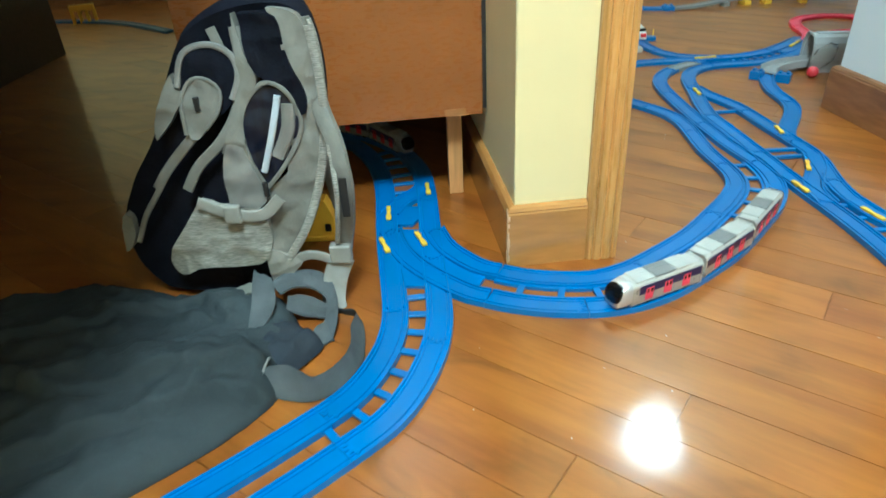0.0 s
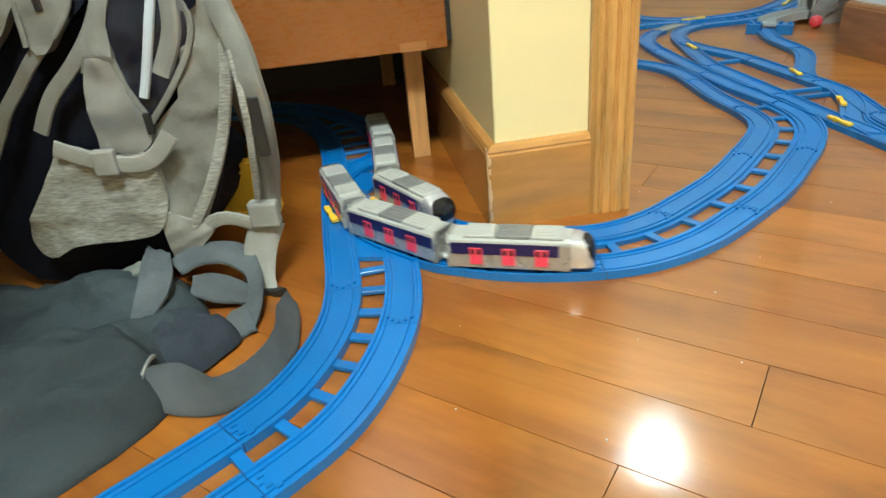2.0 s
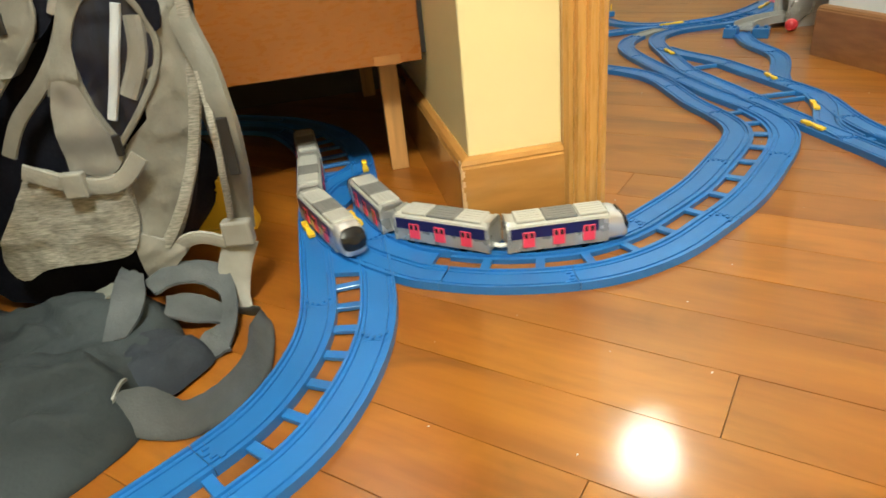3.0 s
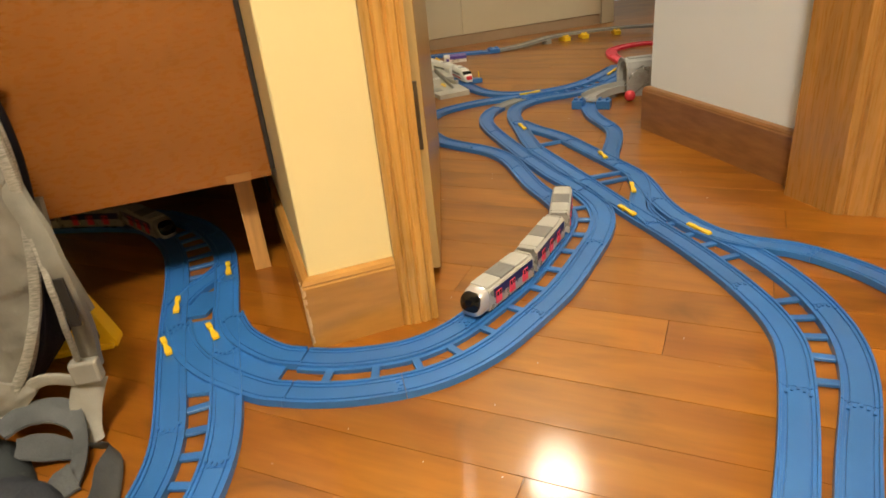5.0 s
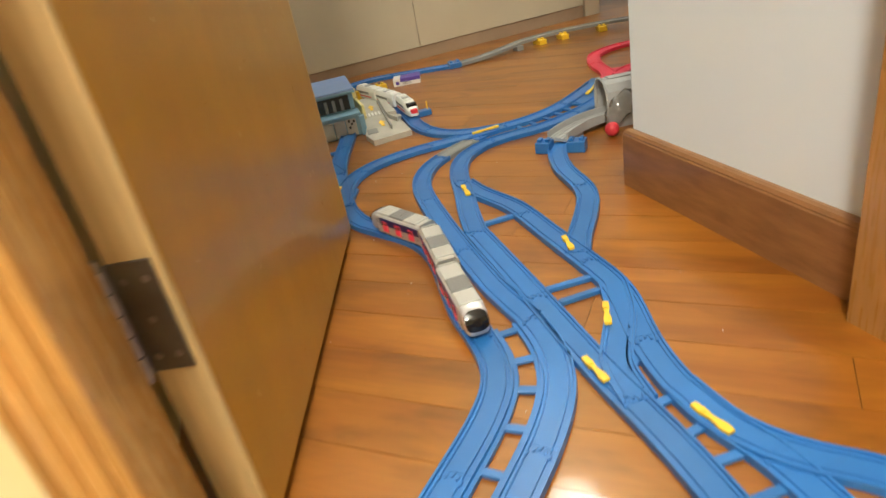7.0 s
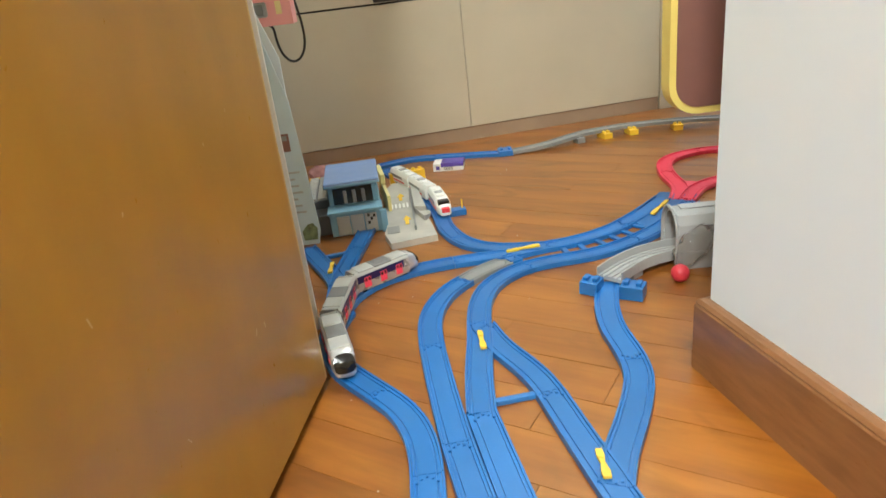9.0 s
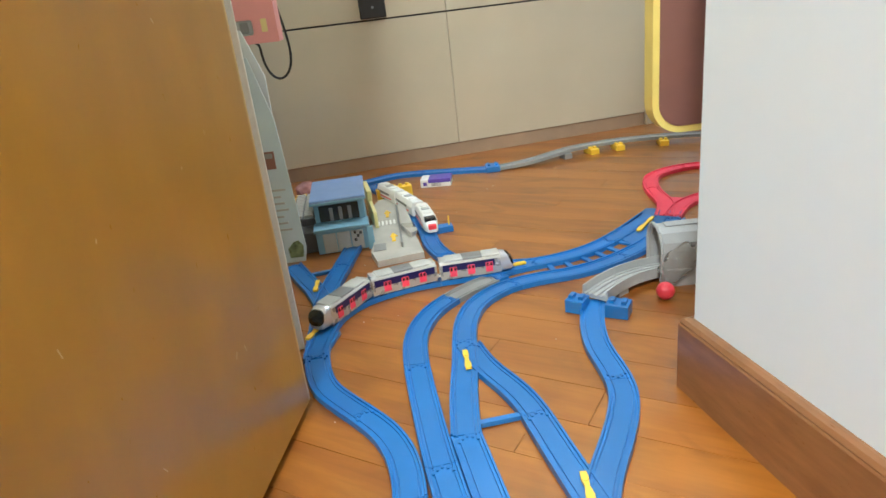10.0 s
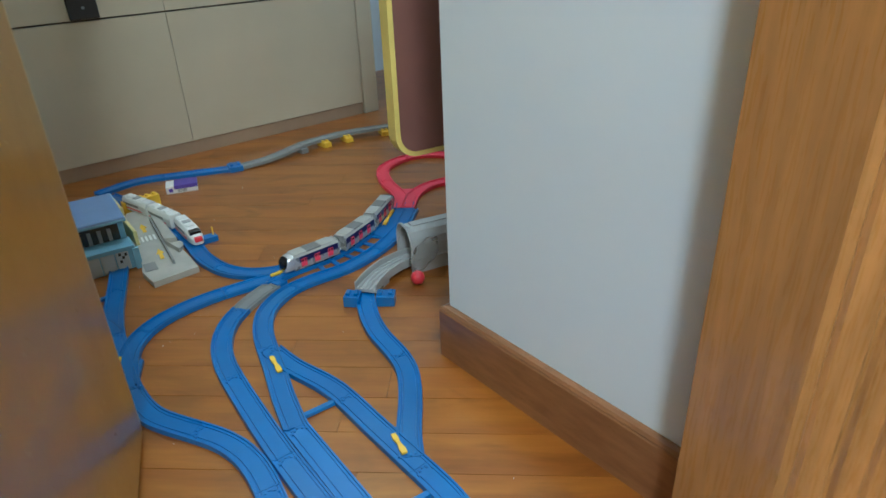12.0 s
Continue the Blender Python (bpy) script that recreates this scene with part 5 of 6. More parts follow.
def carrier():
    cloth = thing("fabric_carrier", "dark grey crumpled fabric carrier with loose straps on the floor", "fabric carrier")
    edge = [(p.x, p.y) for p in smooth([(-0.62, 0.86), (-0.45, 1.02), (-0.30, 1.066), (-0.229, 1.060), (-0.177, 1.044), (-0.137, 1.030), (-0.100, 1.028), (-0.060, 1.046), (-0.020, 1.046), (0.012, 1.005), (0.036, 0.960), (0.040, 0.915), (0.034, 0.880),
                   (0.038, 0.846), (0.020, 0.810), (-0.002, 0.778), (-0.060, 0.715), (-0.14, 0.650), (-0.25, 0.56), (-0.45, 0.52), (-0.60, 0.66), (-0.62, 0.86)], 0.006)[:-1]]
    step = 0.0058
    bm = bmesh.new()
    grid = {}

    def corner(i, j):
        if (i, j) not in grid:
            x, y = -0.64 + i * step, 0.50 + j * step
            near = min(edge, key=lambda q: (q[0] - x) ** 2 + (q[1] - y) ** 2)
            away = math.hypot(near[0] - x, near[1] - y)
            if not inside(edge, x, y):
                x, y, away = near[0], near[1], 0.0
            lift = min(1.0, away / 0.022)
            grid[i, j] = bm.verts.new((x, y, 0.0015 + cloth_height(x, y) * lift ** 0.6))
        return grid[i, j]
    for i in range(122):
        for j in range(102):
            if inside(edge, -0.64 + (i + 0.5) * step, 0.50 + (j + 0.5) * step):
                bm.faces.new((corner(i, j), corner(i + 1, j), corner(i + 1, j + 1), corner(i, j + 1)))
    rim = [e for e in bm.edges if len(e.link_faces) == 1]
    ring = {v for e in rim for v in e.verts}
    for _ in range(6):
        mid = {v: sum((e.other_vert(v).co for e in v.link_edges if len(e.link_faces) == 1), Vector()) / 2 for v in ring if sum(len(e.link_faces) == 1 for e in v.link_edges) == 2}
        for v, c in mid.items():
            v.co = v.co.lerp(c, 0.5)
    for _ in range(1):
        bmesh.ops.smooth_vert(bm, verts=[v for v in bm.verts if v not in ring], factor=0.5, use_axis_z=True)
    made = bmesh.ops.extrude_edge_only(bm, edges=rim)["geom"]
    for v in made:
        if isinstance(v, bmesh.types.BMVert):
            v.co.z = 0.0004
    shade_smooth(part("cloth", bm, CLOTH, cloth, "dark grey crumpled cloth"), False)
    # the padded cup, slumped over
    bm = bmesh.new()
    rows = []
    for k in range(13):
        r = 1 - k / 13
        row = []
        for i in range(40):
            a = 2 * math.pi * i / 40
            x, y = 0.016 + 0.050 * r * math.cos(a) * (1 + 0.12 * math.sin(2 * a) + 0.05 * math.sin(5 * a)), 0.924 + 0.046 * r * math.sin(a) * (1 + 0.06 * math.cos(3 * a))
            fold = 0.006 * math.exp(-(6 * noise.noise((x * 26 + 2, y * 18 - x * 10, 1.0))) ** 2) + 0.003 * noise.noise((x * 90, y * 70, 6.0))
            z = 0.004 + (0.028 + 0.16 * (y - 0.922)) * (1 - r * r) ** 0.55 + fold * min(1, (1 - r) * 5)
            row.append(bm.verts.new((x, y, z)))
        rows.append(row)
    for r, q in zip(rows, rows[1:]):
        for j in range(40):
            bm.faces.new((r[j], r[(j + 1) % 40], q[(j + 1) % 40], q[j]))
    bm.faces.new(rows[-1])
    shade_smooth(part("padded_cup", bm, CLOTH_D, cloth, "darker padded hollow"), False)
    straps = (([(0.015, 0.846, 0.006), (0.048, 0.840, 0.003), (0.072, 0.838, 0.003), (0.092, 0.845, 0.003), (0.112, 0.863, 0.003), (0.126, 0.901, 0.004), (0.124, 0.940, 0.006), (0.111, 0.989, 0.010), (0.075, 1.003, 0.010)],
               [(0.022, 0.857, 0.036), (0.045, 0.860, 0.040), (0.073, 0.850, 0.034), (0.084, 0.849, 0.030), (0.106, 0.874, 0.032), (0.116, 0.903, 0.036), (0.107, 0.943, 0.034), (0.107, 0.985, 0.026), (0.079, 0.997, 0.020)]),
              ([(-0.020, 1.019, 0.045), (-0.004, 1.039, 0.050), (0.018, 1.049, 0.050), (0.045, 1.051, 0.045), (0.063, 1.038, 0.038), (0.075, 1.011, 0.025), (0.080, 0.979, 0.012), (0.078, 0.951, 0.004)],
               [(-0.001, 1.003, 0.040), (0.015, 1.014, 0.044), (0.034, 1.018, 0.042), (0.045, 1.019, 0.036), (0.056, 1.014, 0.030), (0.060, 1.007, 0.020), (0.061, 0.989, 0.010), (0.058, 0.970, 0.005)]),
              ([(0.008, 1.004, 0.036), (0.025, 1.010, 0.034), (0.042, 1.012, 0.028), (0.062, 1.006, 0.020)],
               [(0.008, 0.988, 0.024), (0.028, 0.993, 0.012), (0.047, 0.995, 0.008), (0.063, 0.992, 0.007)]),
              ([(0.066, 0.972, 0.018), (0.058, 0.957, 0.020), (0.053, 0.940, 0.018), (0.046, 0.934, 0.012)],
               [(0.081, 0.950, 0.004), (0.072, 0.946, 0.004), (0.062, 0.932, 0.003), (0.050, 0.918, 0.003)]),
              ([(-0.050, 1.045, 0.052), (-0.036, 0.996, 0.056), (-0.027, 0.965, 0.052), (-0.024, 0.930, 0.034)],
               [(-0.016, 1.020, 0.055), (0.000, 0.984, 0.052), (0.004, 0.959, 0.046), (-0.004, 0.938, 0.036)]))
    for k, (one, two) in enumerate(straps):
        shade_smooth(part("strap", band(one, two, seed=k * 7.0), CLOTH_S, cloth, "grey fabric strap"))
    shade_smooth(part("lining", band([(-0.080, 0.966, 0.030), (-0.066, 0.985, 0.038), (-0.044, 0.996, 0.046), (-0.030, 0.996, 0.048)],
                                     [(-0.080, 1.010, 0.034), (-0.064, 1.012, 0.044), (-0.046, 1.014, 0.050), (-0.030, 1.012, 0.052)], wave=0.003), LINING, cloth, "paler greenish-grey lining folded out"))
    part("seam", band([(0.020, 0.877, 0.036), (0.021, 0.861, 0.040), (0.016, 0.848, 0.026)], [(0.0225, 0.877, 0.036), (0.0235, 0.861, 0.040), (0.0185, 0.848, 0.026)], 0.0008), GREY, cloth, "pale stitched seam")


carrier()


# ---- station ----
def station():
    st = thing("toy_station", "light blue toy station building with grey doors", "toy station", pose(0.517, 2.454, 0, 0, 0, 6) @ Matrix.Diagonal((1, 1, 1.05, 1)))
    w, d = 0.112, 0.20
    part("lower_floor", box(0, w, 0, d, 0, 0.050, 0.002), SKY_BLUE, st)
    part("upper_floor", box(0.002, w - 0.002, 0.040, d, 0.050, 0.098, 0.002), SKY_BLUE, st)
    part("balcony", box(-0.003, w + 0.003, -0.008, 0.045, 0.049, 0.055, 0.001), SKY_BLUE, st)
    part("roof", box(-0.005, w + 0.004, 0.030, d + 0.006, 0.098, 0.106, 0.003), LILAC, st, "lavender-blue roof")
    part("roof_stripe", box(-0.0055, w + 0.0045, 0.0285, 0.034, 0.096, 0.101, 0.001), SKY_BLUE, st)
    part("window", box(0.012, w - 0.014, 0.0375, 0.041, 0.057, 0.092, 0.001), DARK_GLASS, st, "dark window")
    for x in (0.034, 0.054, 0.074):
        part("window_figure_post", box(x, x + 0.008, 0.036, 0.0385, 0.058, 0.086, 0.001), GREY, st, "grey upright behind the window")
    for x0, x1 in ((0.014, 0.042), (0.044, 0.072), (0.074, 0.100)):
        part("door_panel", box(x0, x1, -0.0025, 0.001, 0.002, 0.043, 0.002), GREY_L, st, "pale grey door")
    for x, z in ((0.080, 0.036), (0.086, 0.028), (0.080, 0.020), (0.092, 0.034)):
        part("poster", box(x, x + 0.005, -0.0035, -0.0022, z, z + 0.006), DARK, st)
    part("corner_post", box(w - 0.004, w + 0.010, -0.010, 0.0, 0, 0.048, 0.001), SKY_BLUE, st)

    esc = thing("toy_escalator", "grey plastic toy stair block beside the station", "toy stairs", pose(0.461, 2.470, 0, 0, 0, 6))
    part("base", box(0, 0.052, 0, 0.055, 0, 0.045, 0.001), DARK_GREY, esc, "dark grey base")
    part("slope", box(0, 0.052, 0.056, 0.25, 0, 0.062, 0.002), DARK_GREY, esc)
    for i in range(14):
        y = 0.062 + i * 0.0132
        part("tread", box(0.004, 0.024, y, y + 0.0095, 0.0615, 0.0675, 0.0006, 1), PALE_GREY, esc)
        part("tread", box(0.028, 0.048, y, y + 0.0095, 0.0615, 0.0675, 0.0006, 1), PALE_GREY, esc)

    pl = thing("toy_platform", "pale grey toy forecourt plate with yellow marks", "toy platform", pose(0.650, 2.345, 0, 0, 0, 4))
    shape = [(0, 0), (0.095, 0.016), (0.090, 0.080), (0.072, 0.25), (0.062, 0.40), (0.040, 0.43), (0.012, 0.425), (-0.004, 0.38), (-0.006, 0.10), (-0.012, 0.06)]
    part("plate", prism(shape, 0.0, 0.0138), PALE_GREY, pl)
    part("grey_square", box(-0.006, 0.020, 0.055, 0.095, 0.0142, 0.0152), GREY, pl, "darker grey square")
    for i in range(5):
        part("crossing_bar", box(0.006 + i * 0.009, 0.0105 + i * 0.009, 0.215, 0.245, 0.0142, 0.0152), WHITE, pl, "white crossing bar")
    for x, y in ((0.026, 0.27), (0.034, 0.10)):
        part("arrow", prism([(x, y), (x + 0.008, y), (x + 0.008, y + 0.030), (x + 0.013, y + 0.030), (x + 0.004, y + 0.055), (x - 0.004, y + 0.030), (x, y + 0.030)], 0.0142, 0.0154), YELLOW, pl, "yellow arrow")
    part("kerb", box(0.052, 0.056, 0.06, 0.33, 0.0141, 0.024), GREY, pl)
    for i in range(9):
        a = radians(-18 + i * 9)
        part("stair_fan", prism([(0.058, 0.17), (0.058 + 0.034 * math.cos(a - 0.07), 0.17 - 0.05 * math.sin(a - 0.07) - 0.02), (0.058 + 0.034 * math.cos(a + 0.07), 0.17 - 0.05 * math.sin(a + 0.07) - 0.02)], 0.0141, 0.016 + 0.0012 * i), PALE_GREY, pl)
    part("ramp", prism([(0.058, 0.18), (0.084, 0.17), (0.068, 0.40), (0.058, 0.40)], 0.0141, 0.026), PALE_GREY, pl)

    sign = thing("yellow_fence", "pale yellow toy fence panel beside the station", "toy fence", pose(0.640, 2.55, 0, 0, 0, 100))
    part("panel", box(0, 0.20, -0.004, 0.004, 0, 0.05, 0.001), PALE_YELLOW, sign)
    part("cap", box(0.10, 0.20, -0.006, 0.006, 0.05, 0.075, 0.002), PALE_YELLOW, sign)
    beam = thing("yellow_beam", "yellow studded toy beam behind the station", "toy block", pose(0.628, 2.80, 0, 0, 0, 12))
    part("beam", box(0, 0.095, 0, 0.022, 0, 0.030, 0.001), YELLOW, beam)
    for i in range(5):
        part("stud", cyl(0.005, 0.029, 0.036, 10, m=pose(0.012 + i * 0.018, 0.011, 0)), YELLOW, beam)
    beam2 = thing("yellow_beam", "yellow studded toy beam behind the stairs", "toy block", pose(0.425, 2.735, 0, 0, 0, 12))
    part("beam", box(0, 0.055, 0, 0.024, 0, 0.050, 0.001), YELLOW, beam2)
    for i in range(3):
        part("stud", cyl(0.005, 0.049, 0.057, 10, m=pose(0.010 + i * 0.018, 0.012, 0)), YELLOW, beam2)
    stop = thing("track_stop", "small blue toy track stand with a yellow pin", "toy track", pose(0.785, 2.512, 0, 0, 0, 10))
    part("block", box(-0.02, 0.025, -0.012, 0.012, 0, 0.014, 0.001), BLUE, stop)
    part("pin", cyl(0.0018, 0.014, 0.034, 8, m=pose(0.018, 0, 0)), YELLOW, stop)


station()


def white_train():
    """A white bullet train of two cars at the station, standing still."""
    for k, (x, y, turn, nose) in enumerate(((0.7545, 2.546, -80, True), (0.716, 2.665, -68, False), (0.668, 2.775, -64, False))):
        car = thing("bullet_train_car", "white toy bullet train car with a black windscreen" if nose else "white toy bullet train car with grey windows", "toy train", pose(x, y, 0.0052, 0, 0, turn), "white toy train cars")
        bm = bmesh.new()
        rows = []
        h = 0.056
        stations = [(-h, 1.0, 1.0), (0.02, 1.0, 1.0), (0.036, 0.98, 0.92), (0.050, 0.90, 0.72), (0.060, 0.75, 0.52), (0.066, 0.5, 0.38)] if nose else [(-h, 1, 1), (h, 1, 1)]
        for sx, w, top in stations:
            prof = [(-0.0165 * w, 0.006), (0.0165 * w, 0.006), (0.017 * w, 0.006 + 0.024 * top), (0.012 * w, 0.006 + 0.034 * top), (-0.012 * w, 0.006 + 0.034 * top), (-0.017 * w, 0.006 + 0.024 * top)]
            rows.append([bm.verts.new((sx, py, pz)) for py, pz in prof])
        for r, q in zip(rows, rows[1:]):
            for j in range(6):
                bm.faces.new((r[j], r[(j + 1) % 6], q[(j + 1) % 6], q[j]))
        bm.faces.new(rows[0])
        bm.faces.new(rows[-1])
        bmesh.ops.bevel(bm, geom=bm.edges[:], offset=0.0015, segments=2, affect="EDGES")
        part("body", bm, WHITE, car)
        for side in (-1, 1):
            part("window_row", box(-0.05, 0.02, side * 0.0169 - 0.0006, side * 0.0169 + 0.0006, 0.022, 0.028), GREY, car, "grey window row")
            part("stripe", box(-0.05, 0.03, side * 0.0168 - 0.0006, side * 0.0168 + 0.0006, 0.013, 0.016), STRIPE_RED, car, "thin red stripe")
        for i in range(3):
            part("roof_unit", box(-0.04 + i * 0.026, -0.025 + i * 0.026, -0.009, 0.009, 0.0395, 0.0425, 0.001), GREY_L if i % 2 else WHITE, car)
        for px in (-0.034, 0.030):
            part("wheel_set", box(px - 0.012, px + 0.012, -0.012, 0.012, 0.0, 0.008, 0.002), DARK, car)
        if nose:
            part("windscreen", box(0.033, 0.0525, -0.0130, 0.0130, 0.024, 0.0366, 0.003), BLACK, car, "black windscreen")
            part("nose_panel", box(0.053, 0.0675, -0.009, 0.009, 0.013, 0.0245, 0.002), STRIPE_RED, car, "red nose panel")


white_train()


def small_box():
    b = thing("small_carton", "small purple and white cardboard box on the floor", "box", pose(0.788, 2.905, 0, 0, 0, -8))
    part("carton", box(-0.042, 0.042, -0.026, 0.026, 0, 0.022, 0.001), WHITE, b)
    part("print_top", box(-0.020, 0.0425, -0.0265, 0.0265, 0.012, 0.0226, 0.0005, 1), PURPLE, b, "purple printed end")
    part("print_bar", box(-0.034, -0.024, -0.0268, -0.0255, 0.005, 0.015), PURPLE, b)
    for i in range(3):
        part("print_line", box(-0.012, 0.014, -0.0270, -0.0262, 0.004 + i * 0.003, 0.0055 + i * 0.003), GREY, b)


small_box()


# ---- behind the door ----
def behind_door():
    sheet = part("white_board", box(-0.16, 0.0, -0.004, 0.004, 0, 0.95, 0.001), WHITE, at=pose(0.548, 2.050, 0, 0, 0, 8))
    tagged(sheet, "tall thin white board standing behind the door", "board")
    shelf = thing("white_shelf", "white low shelf unit behind the open door", "shelf", ROOM @ pose(PX + 0.12, 2.46, 0))
    part("carcass", box(0, 0.20, 0, 0.40, 0, 0.425, 0.002), WALL_W, shelf)
    part("top", box(-0.0, 0.206, -0.004, 0.404, 0.4252, 0.437, 0.002), WHITE, shelf)
    leaf = thing("paper_sheet", "tall pale bluish printed sheet leaning behind the door", "paper sheet", pose(0.495, 2.432, 0, -6, 0, 0))
    up = Matrix(((1, 0, 0, 0), (0, 0, -1, 0), (0, 1, 0, 0), (0, 0, 0, 1)))
    part("sheet", prism([(-0.14, 0), (-0.004, 0), (0.002, 0.03), (-0.004, 0.12), (-0.018, 0.30), (-0.050, 0.42), (-0.14, 0.42)], -0.002, 0.002, up), PAPER_B, leaf)
    part("picture_print", prism([(-0.034, 0.010), (-0.006, 0.010), (-0.003, 0.034), (-0.012, 0.046), (-0.022, 0.044), (-0.036, 0.030)], 0.0021, 0.0030, up), GREEN_PRINT, leaf, "green and grey landscape print")
    part("picture_bar", box(-0.062, -0.030, -0.0032, -0.0021, 0.200, 0.236), MAROON, leaf, "dark printed block")
    part("picture_bar", box(-0.060, -0.034, -0.0040, -0.0031, 0.222, 0.232), GREY, leaf)
    for k in range(7):
        part("text_bar", box(-0.050 + 0.004 * (k % 2), -0.020 - 0.006 * (k % 3), -0.0030, -0.0021, 0.070 + k * 0.014, 0.074 + k * 0.014), GREY_L, leaf, "pale grey line of print")
    back = thing("paper_sheet", "white paper sheet standing behind another one", "paper sheet", pose(0.490, 2.470, 0, -4, 0, -8))
    part("sheet", prism([(-0.14, 0), (-0.02, 0), (-0.026, 0.38), (-0.06, 0.47), (-0.14, 0.47)], -0.002, 0.002, up), PAPER, back)
    pink = thing("pink_toy_box", "pink carton with a printed car picture", "box", pose(0.430, 2.600, 0.4375, 0, 0, 4))
    part("carton", box(-0.085, 0.062, -0.012, 0.060, 0.0, 0.16, 0.001), PINK, pink)
    part("car_print", box(-0.026, 0.012, -0.0132, -0.0115, 0.018, 0.048, 0.004), GREY_L, pink, "pale grey car print")
    part("car_window", box(-0.014, 0.004, -0.0142, -0.0130, 0.022, 0.044, 0.002), GREY, pink)
    part("car_wheel", box(-0.046, -0.030, -0.0135, -0.0115, 0.018, 0.042, 0.004), DARK, pink, "black wheel print")
    part("label_bar", box(0.030, 0.042, -0.0132, -0.0115, 0.022, 0.048), PALE_YELLOW, pink, "yellow label bar")
    loop = bpy.data.curves.new("cable", "CURVE")
    loop.dimensions = "3D"
    loop.bevel_depth, loop.bevel_resolution = 0.0028, 3
    sp = loop.splines.new("NURBS")
    pts = [(0.466, 2.68, 0.62), (0.478, 2.68, 0.52), (0.496, 2.68, 0.44), (0.494, 2.68, 0.375), (0.463, 2.68, 0.345), (0.434, 2.68, 0.370), (0.431, 2.668, 0.420), (0.433, 2.665, 0.4405), (0.40, 2.66, 0.4405)]
    sp.points.add(len(pts) - 1)
    for q, p in zip(sp.points, pts):
        q.co = (*p, 1)
    sp.use_endpoint_u, sp.order_u = True, 4
    loop.materials.append(DARK)
    tagged(new("cable", loop), "black cable hanging in a loop", "cable")
    rag = bmesh.new()
    bmesh.ops.create_icosphere(rag, subdivisions=3, radius=0.028)
    for v in rag.verts:
        v.co = Vector((v.co.x, v.co.y, max(-0.02, v.co.z * 0.9))) * (1 + 0.35 * noise.noise(v.co * 60))
    tagged(shade_smooth(part("pink_rag", rag, RAG, at=pose(0.420, 2.93, 0.02))), "crumpled dull pink cloth on the floor", "cloth")


behind_door()


# ---- hall, beside the backpack ----
def yellow_rack():
    r = thing("yellow_rack", "yellow plastic toothed toy piece behind the backpack", "toy piece", pose(-0.004, 1.235, 0, 0, 0, 3))
    up = Matrix(((1, 0, 0, 0), (0, 0, -1, 0), (0, 1, 0, 0), (0, 0, 0, 1)))
    part("wedge", prism([(-0.052, 0), (-0.052, 0.014), (-0.010, 0.048), (0.008, 0.072), (0.016, 0.072), (0.030, 0.036), (0.040, 0.006), (0.040, 0)], -0.014, 0.014, up), YELLOW, r)
    part("foot", box(-0.052, 0.036, -0.020, 0.020, 0, 0.007, 0.001), YELLOW, r)
    for i in range(7):
        x = -0.050 + i * 0.0085
        z = float(np.interp(x, (-0.052, -0.010, 0.008), (0.014, 0.048, 0.072)))
        for y in (-0.012, 0.003):
            part("tooth", box(x, x + 0.0045, y, y + 0.009, z - 0.004, z + 0.008, 0.0006, 1), YELLOW, r)
    part("hole", box(0.012, 0.022, -0.0146, -0.0138, 0.016, 0.030, 0.002), DARK, r, "dark hole")


yellow_rack()


def far_toy():
    t = thing("yellow_toy_stand", "yellow plastic toy stand on the dark floor", "toy piece", pose(-1.49, 3.10, 0, 0, 0, 20))
    part("bar", box(-0.05, 0.05, -0.01, 0.01, 0.05, 0.075, 0.002), YELLOW, t)
    for i in range(4):
        part("leg", box(-0.05 + i * 0.03, -0.038 + i * 0.03, -0.01, 0.01, 0, 0.052, 0.002), YELLOW, t)


far_toy()


def shading_desk():
    d = thing("shading_desk", "dark furniture in the hall corner, drawn as a table whose unseen top shades the floor", "table", pose(-0.15, 0.72, 0, 0, 0, 4))
    # this top is never in view; it keeps the hall lamp off floor and bag
    part("top", box(-1.9, 0.13, -0.55, 1.95, 0.70, 0.735, 0.003), DARK_WOOD, d)
    part("side", box(-1.02, -0.97, 1.25, 1.90, 0, 0.70, 0.002), DARK_WOOD, d)
    part("side", box(-1.85, -1.80, -0.50, 1.90, 0, 0.70, 0.002), DARK_WOOD, d)
    part("rail", box(-1.80, -1.02, 1.84, 1.87, 0.45, 0.70, 0.002), DARK_WOOD, d)
    part("leg", box(-1.02, -0.97, -0.52, -0.47, 0, 0.70, 0.003), DARK_WOOD, d)


shading_desk()


# ---- crumbs and dust on the floor ----
def crumbs():
    rng = random.Random(3)
    bm = bmesh.new()
    for _ in range(90):
        x, y, r = rng.uniform(0.25, 1.05), rng.uniform(0.7, 2.9), rng.uniform(0.0004, 0.0011)
        m = pose(x, y, r * 0.6, rng.uniform(0, 90), rng.uniform(0, 90), rng.uniform(0, 90)) @ Matrix.Diagonal((r * rng.uniform(0.8, 2.6), r, r * 0.6, 1))
        for v in bmesh.ops.create_cube(bm, size=1)["verts"]:
            v.co = m @ v.co
    tagged(part("floor_crumbs", bm, PAPER), "tiny pale crumbs of dust on the floor", "dust", kind="stuff")


crumbs()


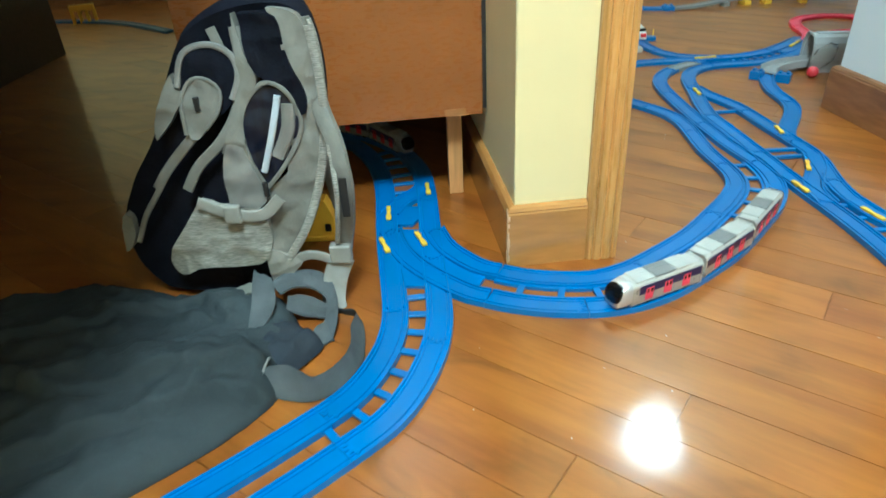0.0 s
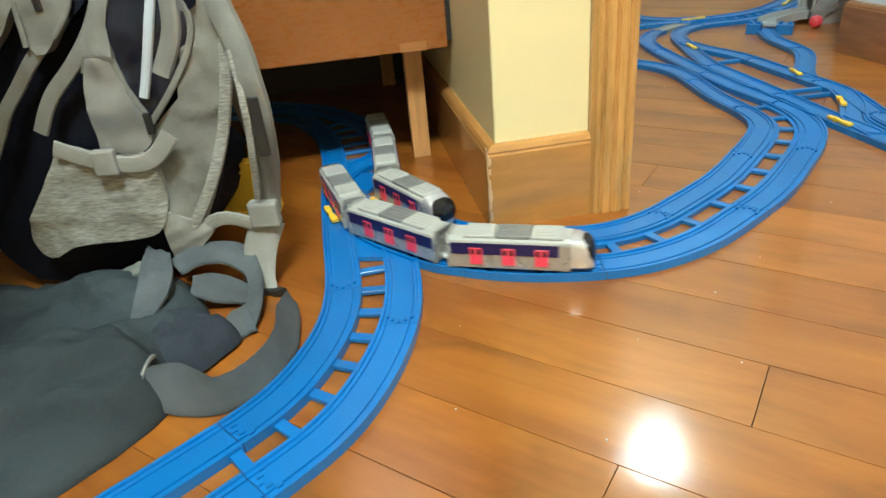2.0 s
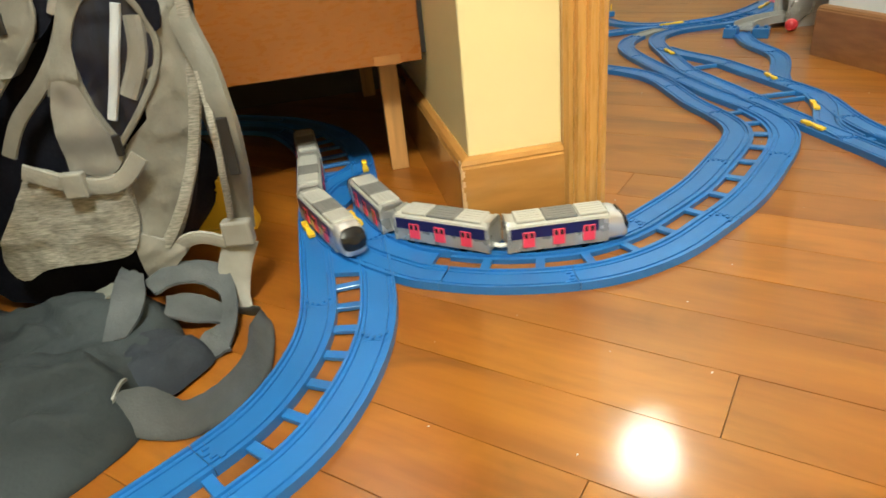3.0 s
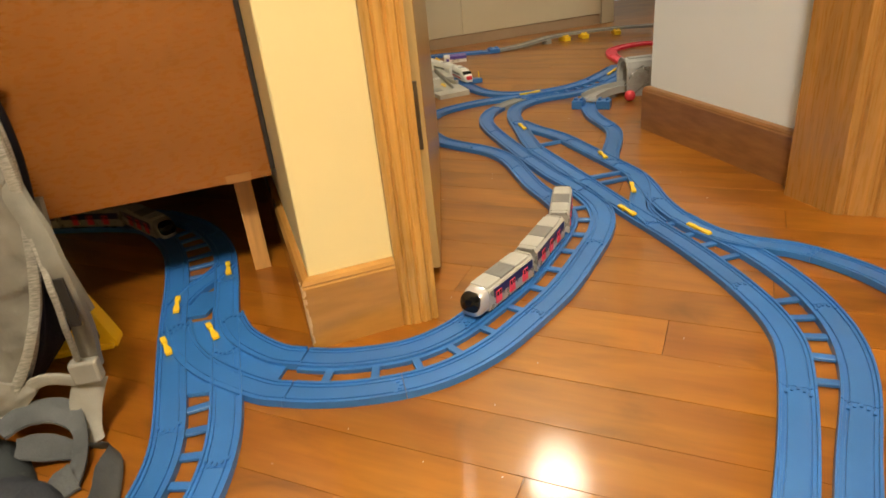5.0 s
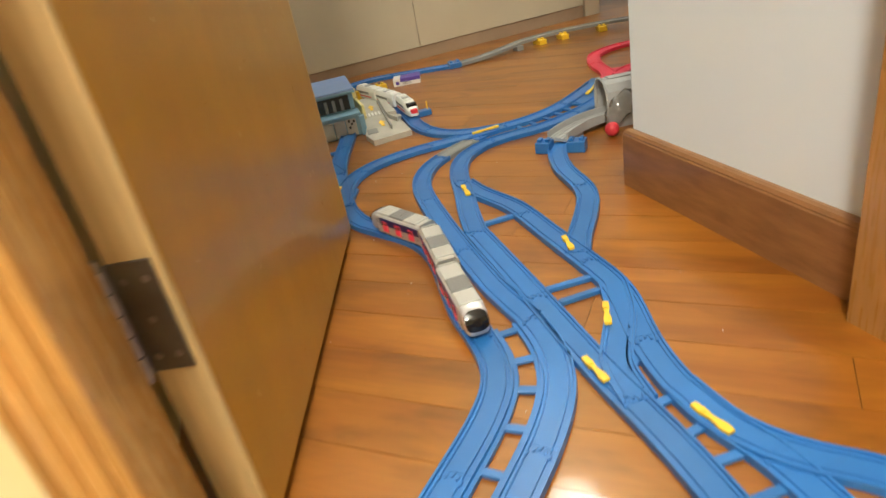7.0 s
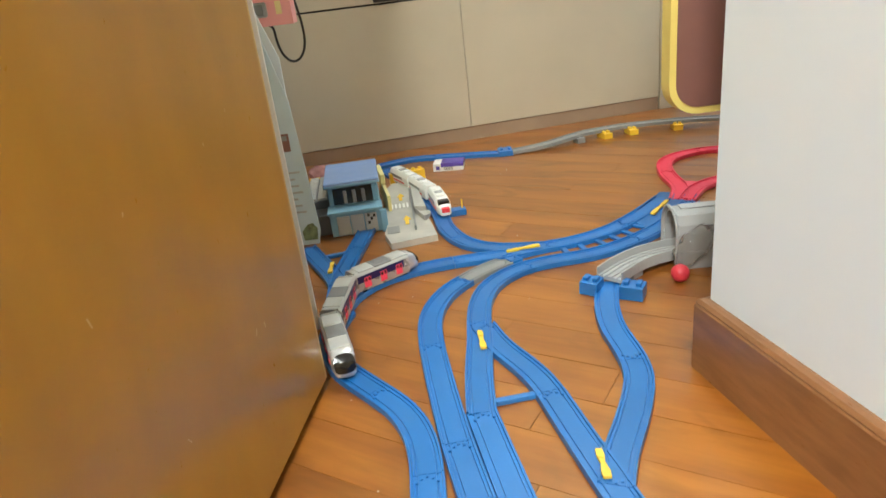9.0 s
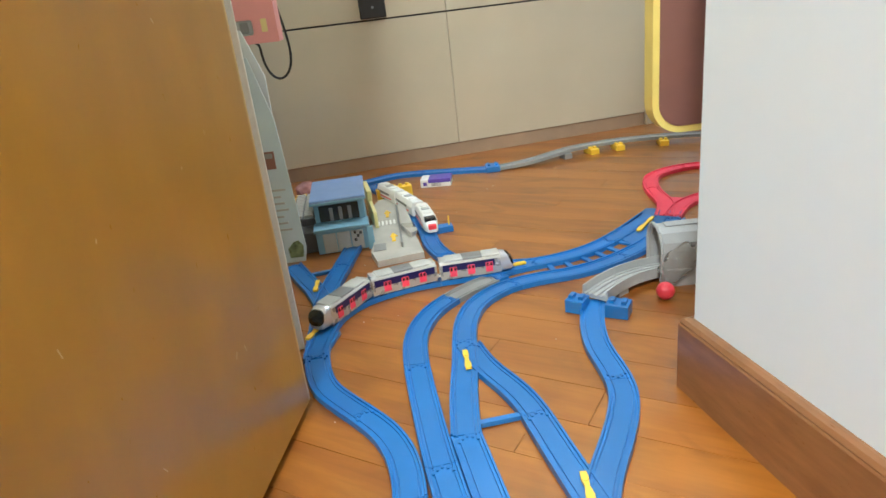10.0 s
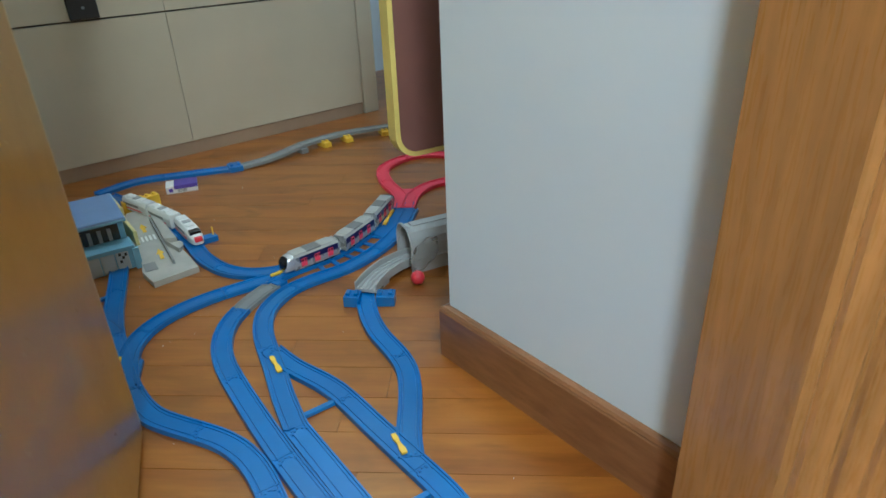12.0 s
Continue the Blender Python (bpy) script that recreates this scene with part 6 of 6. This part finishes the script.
# ---- the floor, board by board ----
def plank_mesh(n, w):
    g, t, e = 0.00030, 0.012, 0.00015
    x0, x1, y0, y1 = g, n - g, -w / 2 + g, w / 2 - g
    low = [(x0, y0, -t), (x1, y0, -t), (x1, y1, -t), (x0, y1, -t)]
    mid = [(x0, y0, -e * 2), (x1, y0, -e * 2), (x1, y1, -e * 2), (x0, y1, -e * 2)]
    top = [(x0 + e, y0 + e, 0), (x1 - e, y0 + e, 0), (x1 - e, y1 - e, 0), (x0 + e, y1 - e, 0)]
    faces = [(4, 5, 9, 8), (5, 6, 10, 9), (6, 7, 11, 10), (7, 4, 8, 11), (8, 9, 10, 11), (0, 1, 5, 4), (1, 2, 6, 5), (2, 3, 7, 6), (3, 0, 4, 7)]
    return low + mid + top, faces


def build_floor():
    base = part("floor", box(-4, 4.5, -3.4, 5.5, -0.05, -0.012), SEAM)
    tagged(base, "varnished orange-brown strip floor laid on the diagonal", "floor", kind="structure")
    rng = random.Random(7)
    turn = -31.5
    a = radians(turn)
    d, nrm = Vector((math.cos(a), math.sin(a), 0)), Vector((-math.sin(a), math.cos(a), 0))
    seams = [0.9315 + 0.0765 * k + rng.uniform(-0.0004, 0.0004) for k in range(-76, 66)]
    meshes = {}
    rest_v, rest_f = [], []
    near = 0
    for lo, hi in zip(seams, seams[1:]):
        off, w = (lo + hi) / 2, hi - lo
        s = -5.2 + rng.uniform(-0.6, 0)
        while s < 5.2:
            n = rng.choice((0.9, 1.05, 1.2, 1.35))
            c = d * (s + n / 2) + nrm * off
            o = d * s + nrm * off
            if -4 < c.x < 4.5 and -3.4 < c.y < 5.5:
                inner = -0.45 < c.x < 1.75 and 0.35 < c.y < 3.3
                if inner and near < 290:
                    near += 1
                    key = (n, round(w, 4))
                    sink = rng.uniform(-0.0003, 0.0)
                    if key not in meshes:
                        v, f = plank_mesh(n, w)
                        me = bpy.data.meshes.new("plank")
                        me.from_pydata(v, [], f)
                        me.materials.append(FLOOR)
                        meshes[key] = me
                    ob = new("plank", meshes[key])
                    ob.parent = base
                    ob.matrix_basis = pose(o.x, o.y, sink, 0, 0, turn)
                else:
                    v, f = plank_mesh(n, w)
                    m = pose(o.x, o.y, 0, 0, 0, turn)
                    i = len(rest_v)
                    rest_v += [m @ Vector(p) for p in v]
                    rest_f += [[i + j for j in face] for face in f]
            s += n
    me = bpy.data.meshes.new("outer_planks")
    me.from_pydata(rest_v, [], rest_f)
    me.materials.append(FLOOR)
    ob = new("outer_planks", me)
    ob.parent = base
    tagged(ob, kind="stuff")


build_floor()


def motions():
    for train, line, marks, order, size, pitch in (
            (TRAIN_A, ROUTE_A, [(t, nearest(ROUTE_A, x, y)) for t, x, y in A_TAIL], 1, 0.132, PITCH_A),
            (TRAIN_B, ROUTE_B, [(t, nearest(ROUTE_B, x, y)) for t, x, y in B_TAIL] + [(t, nearest(ROUTE_B, x, y) - 2 * PITCH_B - CAR - 0.008) for t, x, y in B_HEAD], 2, CAR, PITCH_B)):
        run = np.polyfit([t for t, _ in marks], [s for _, s in marks], order)
        for i, car in enumerate(train):
            rows = []
            for k in range(61):
                tail = np.polyval(run, k / 5)
                rows.append((k / 5, car_pose(line, tail + 0.006 + size / 2 + (2 - i) * pitch, size)))
            walk(car, rows)


motions()
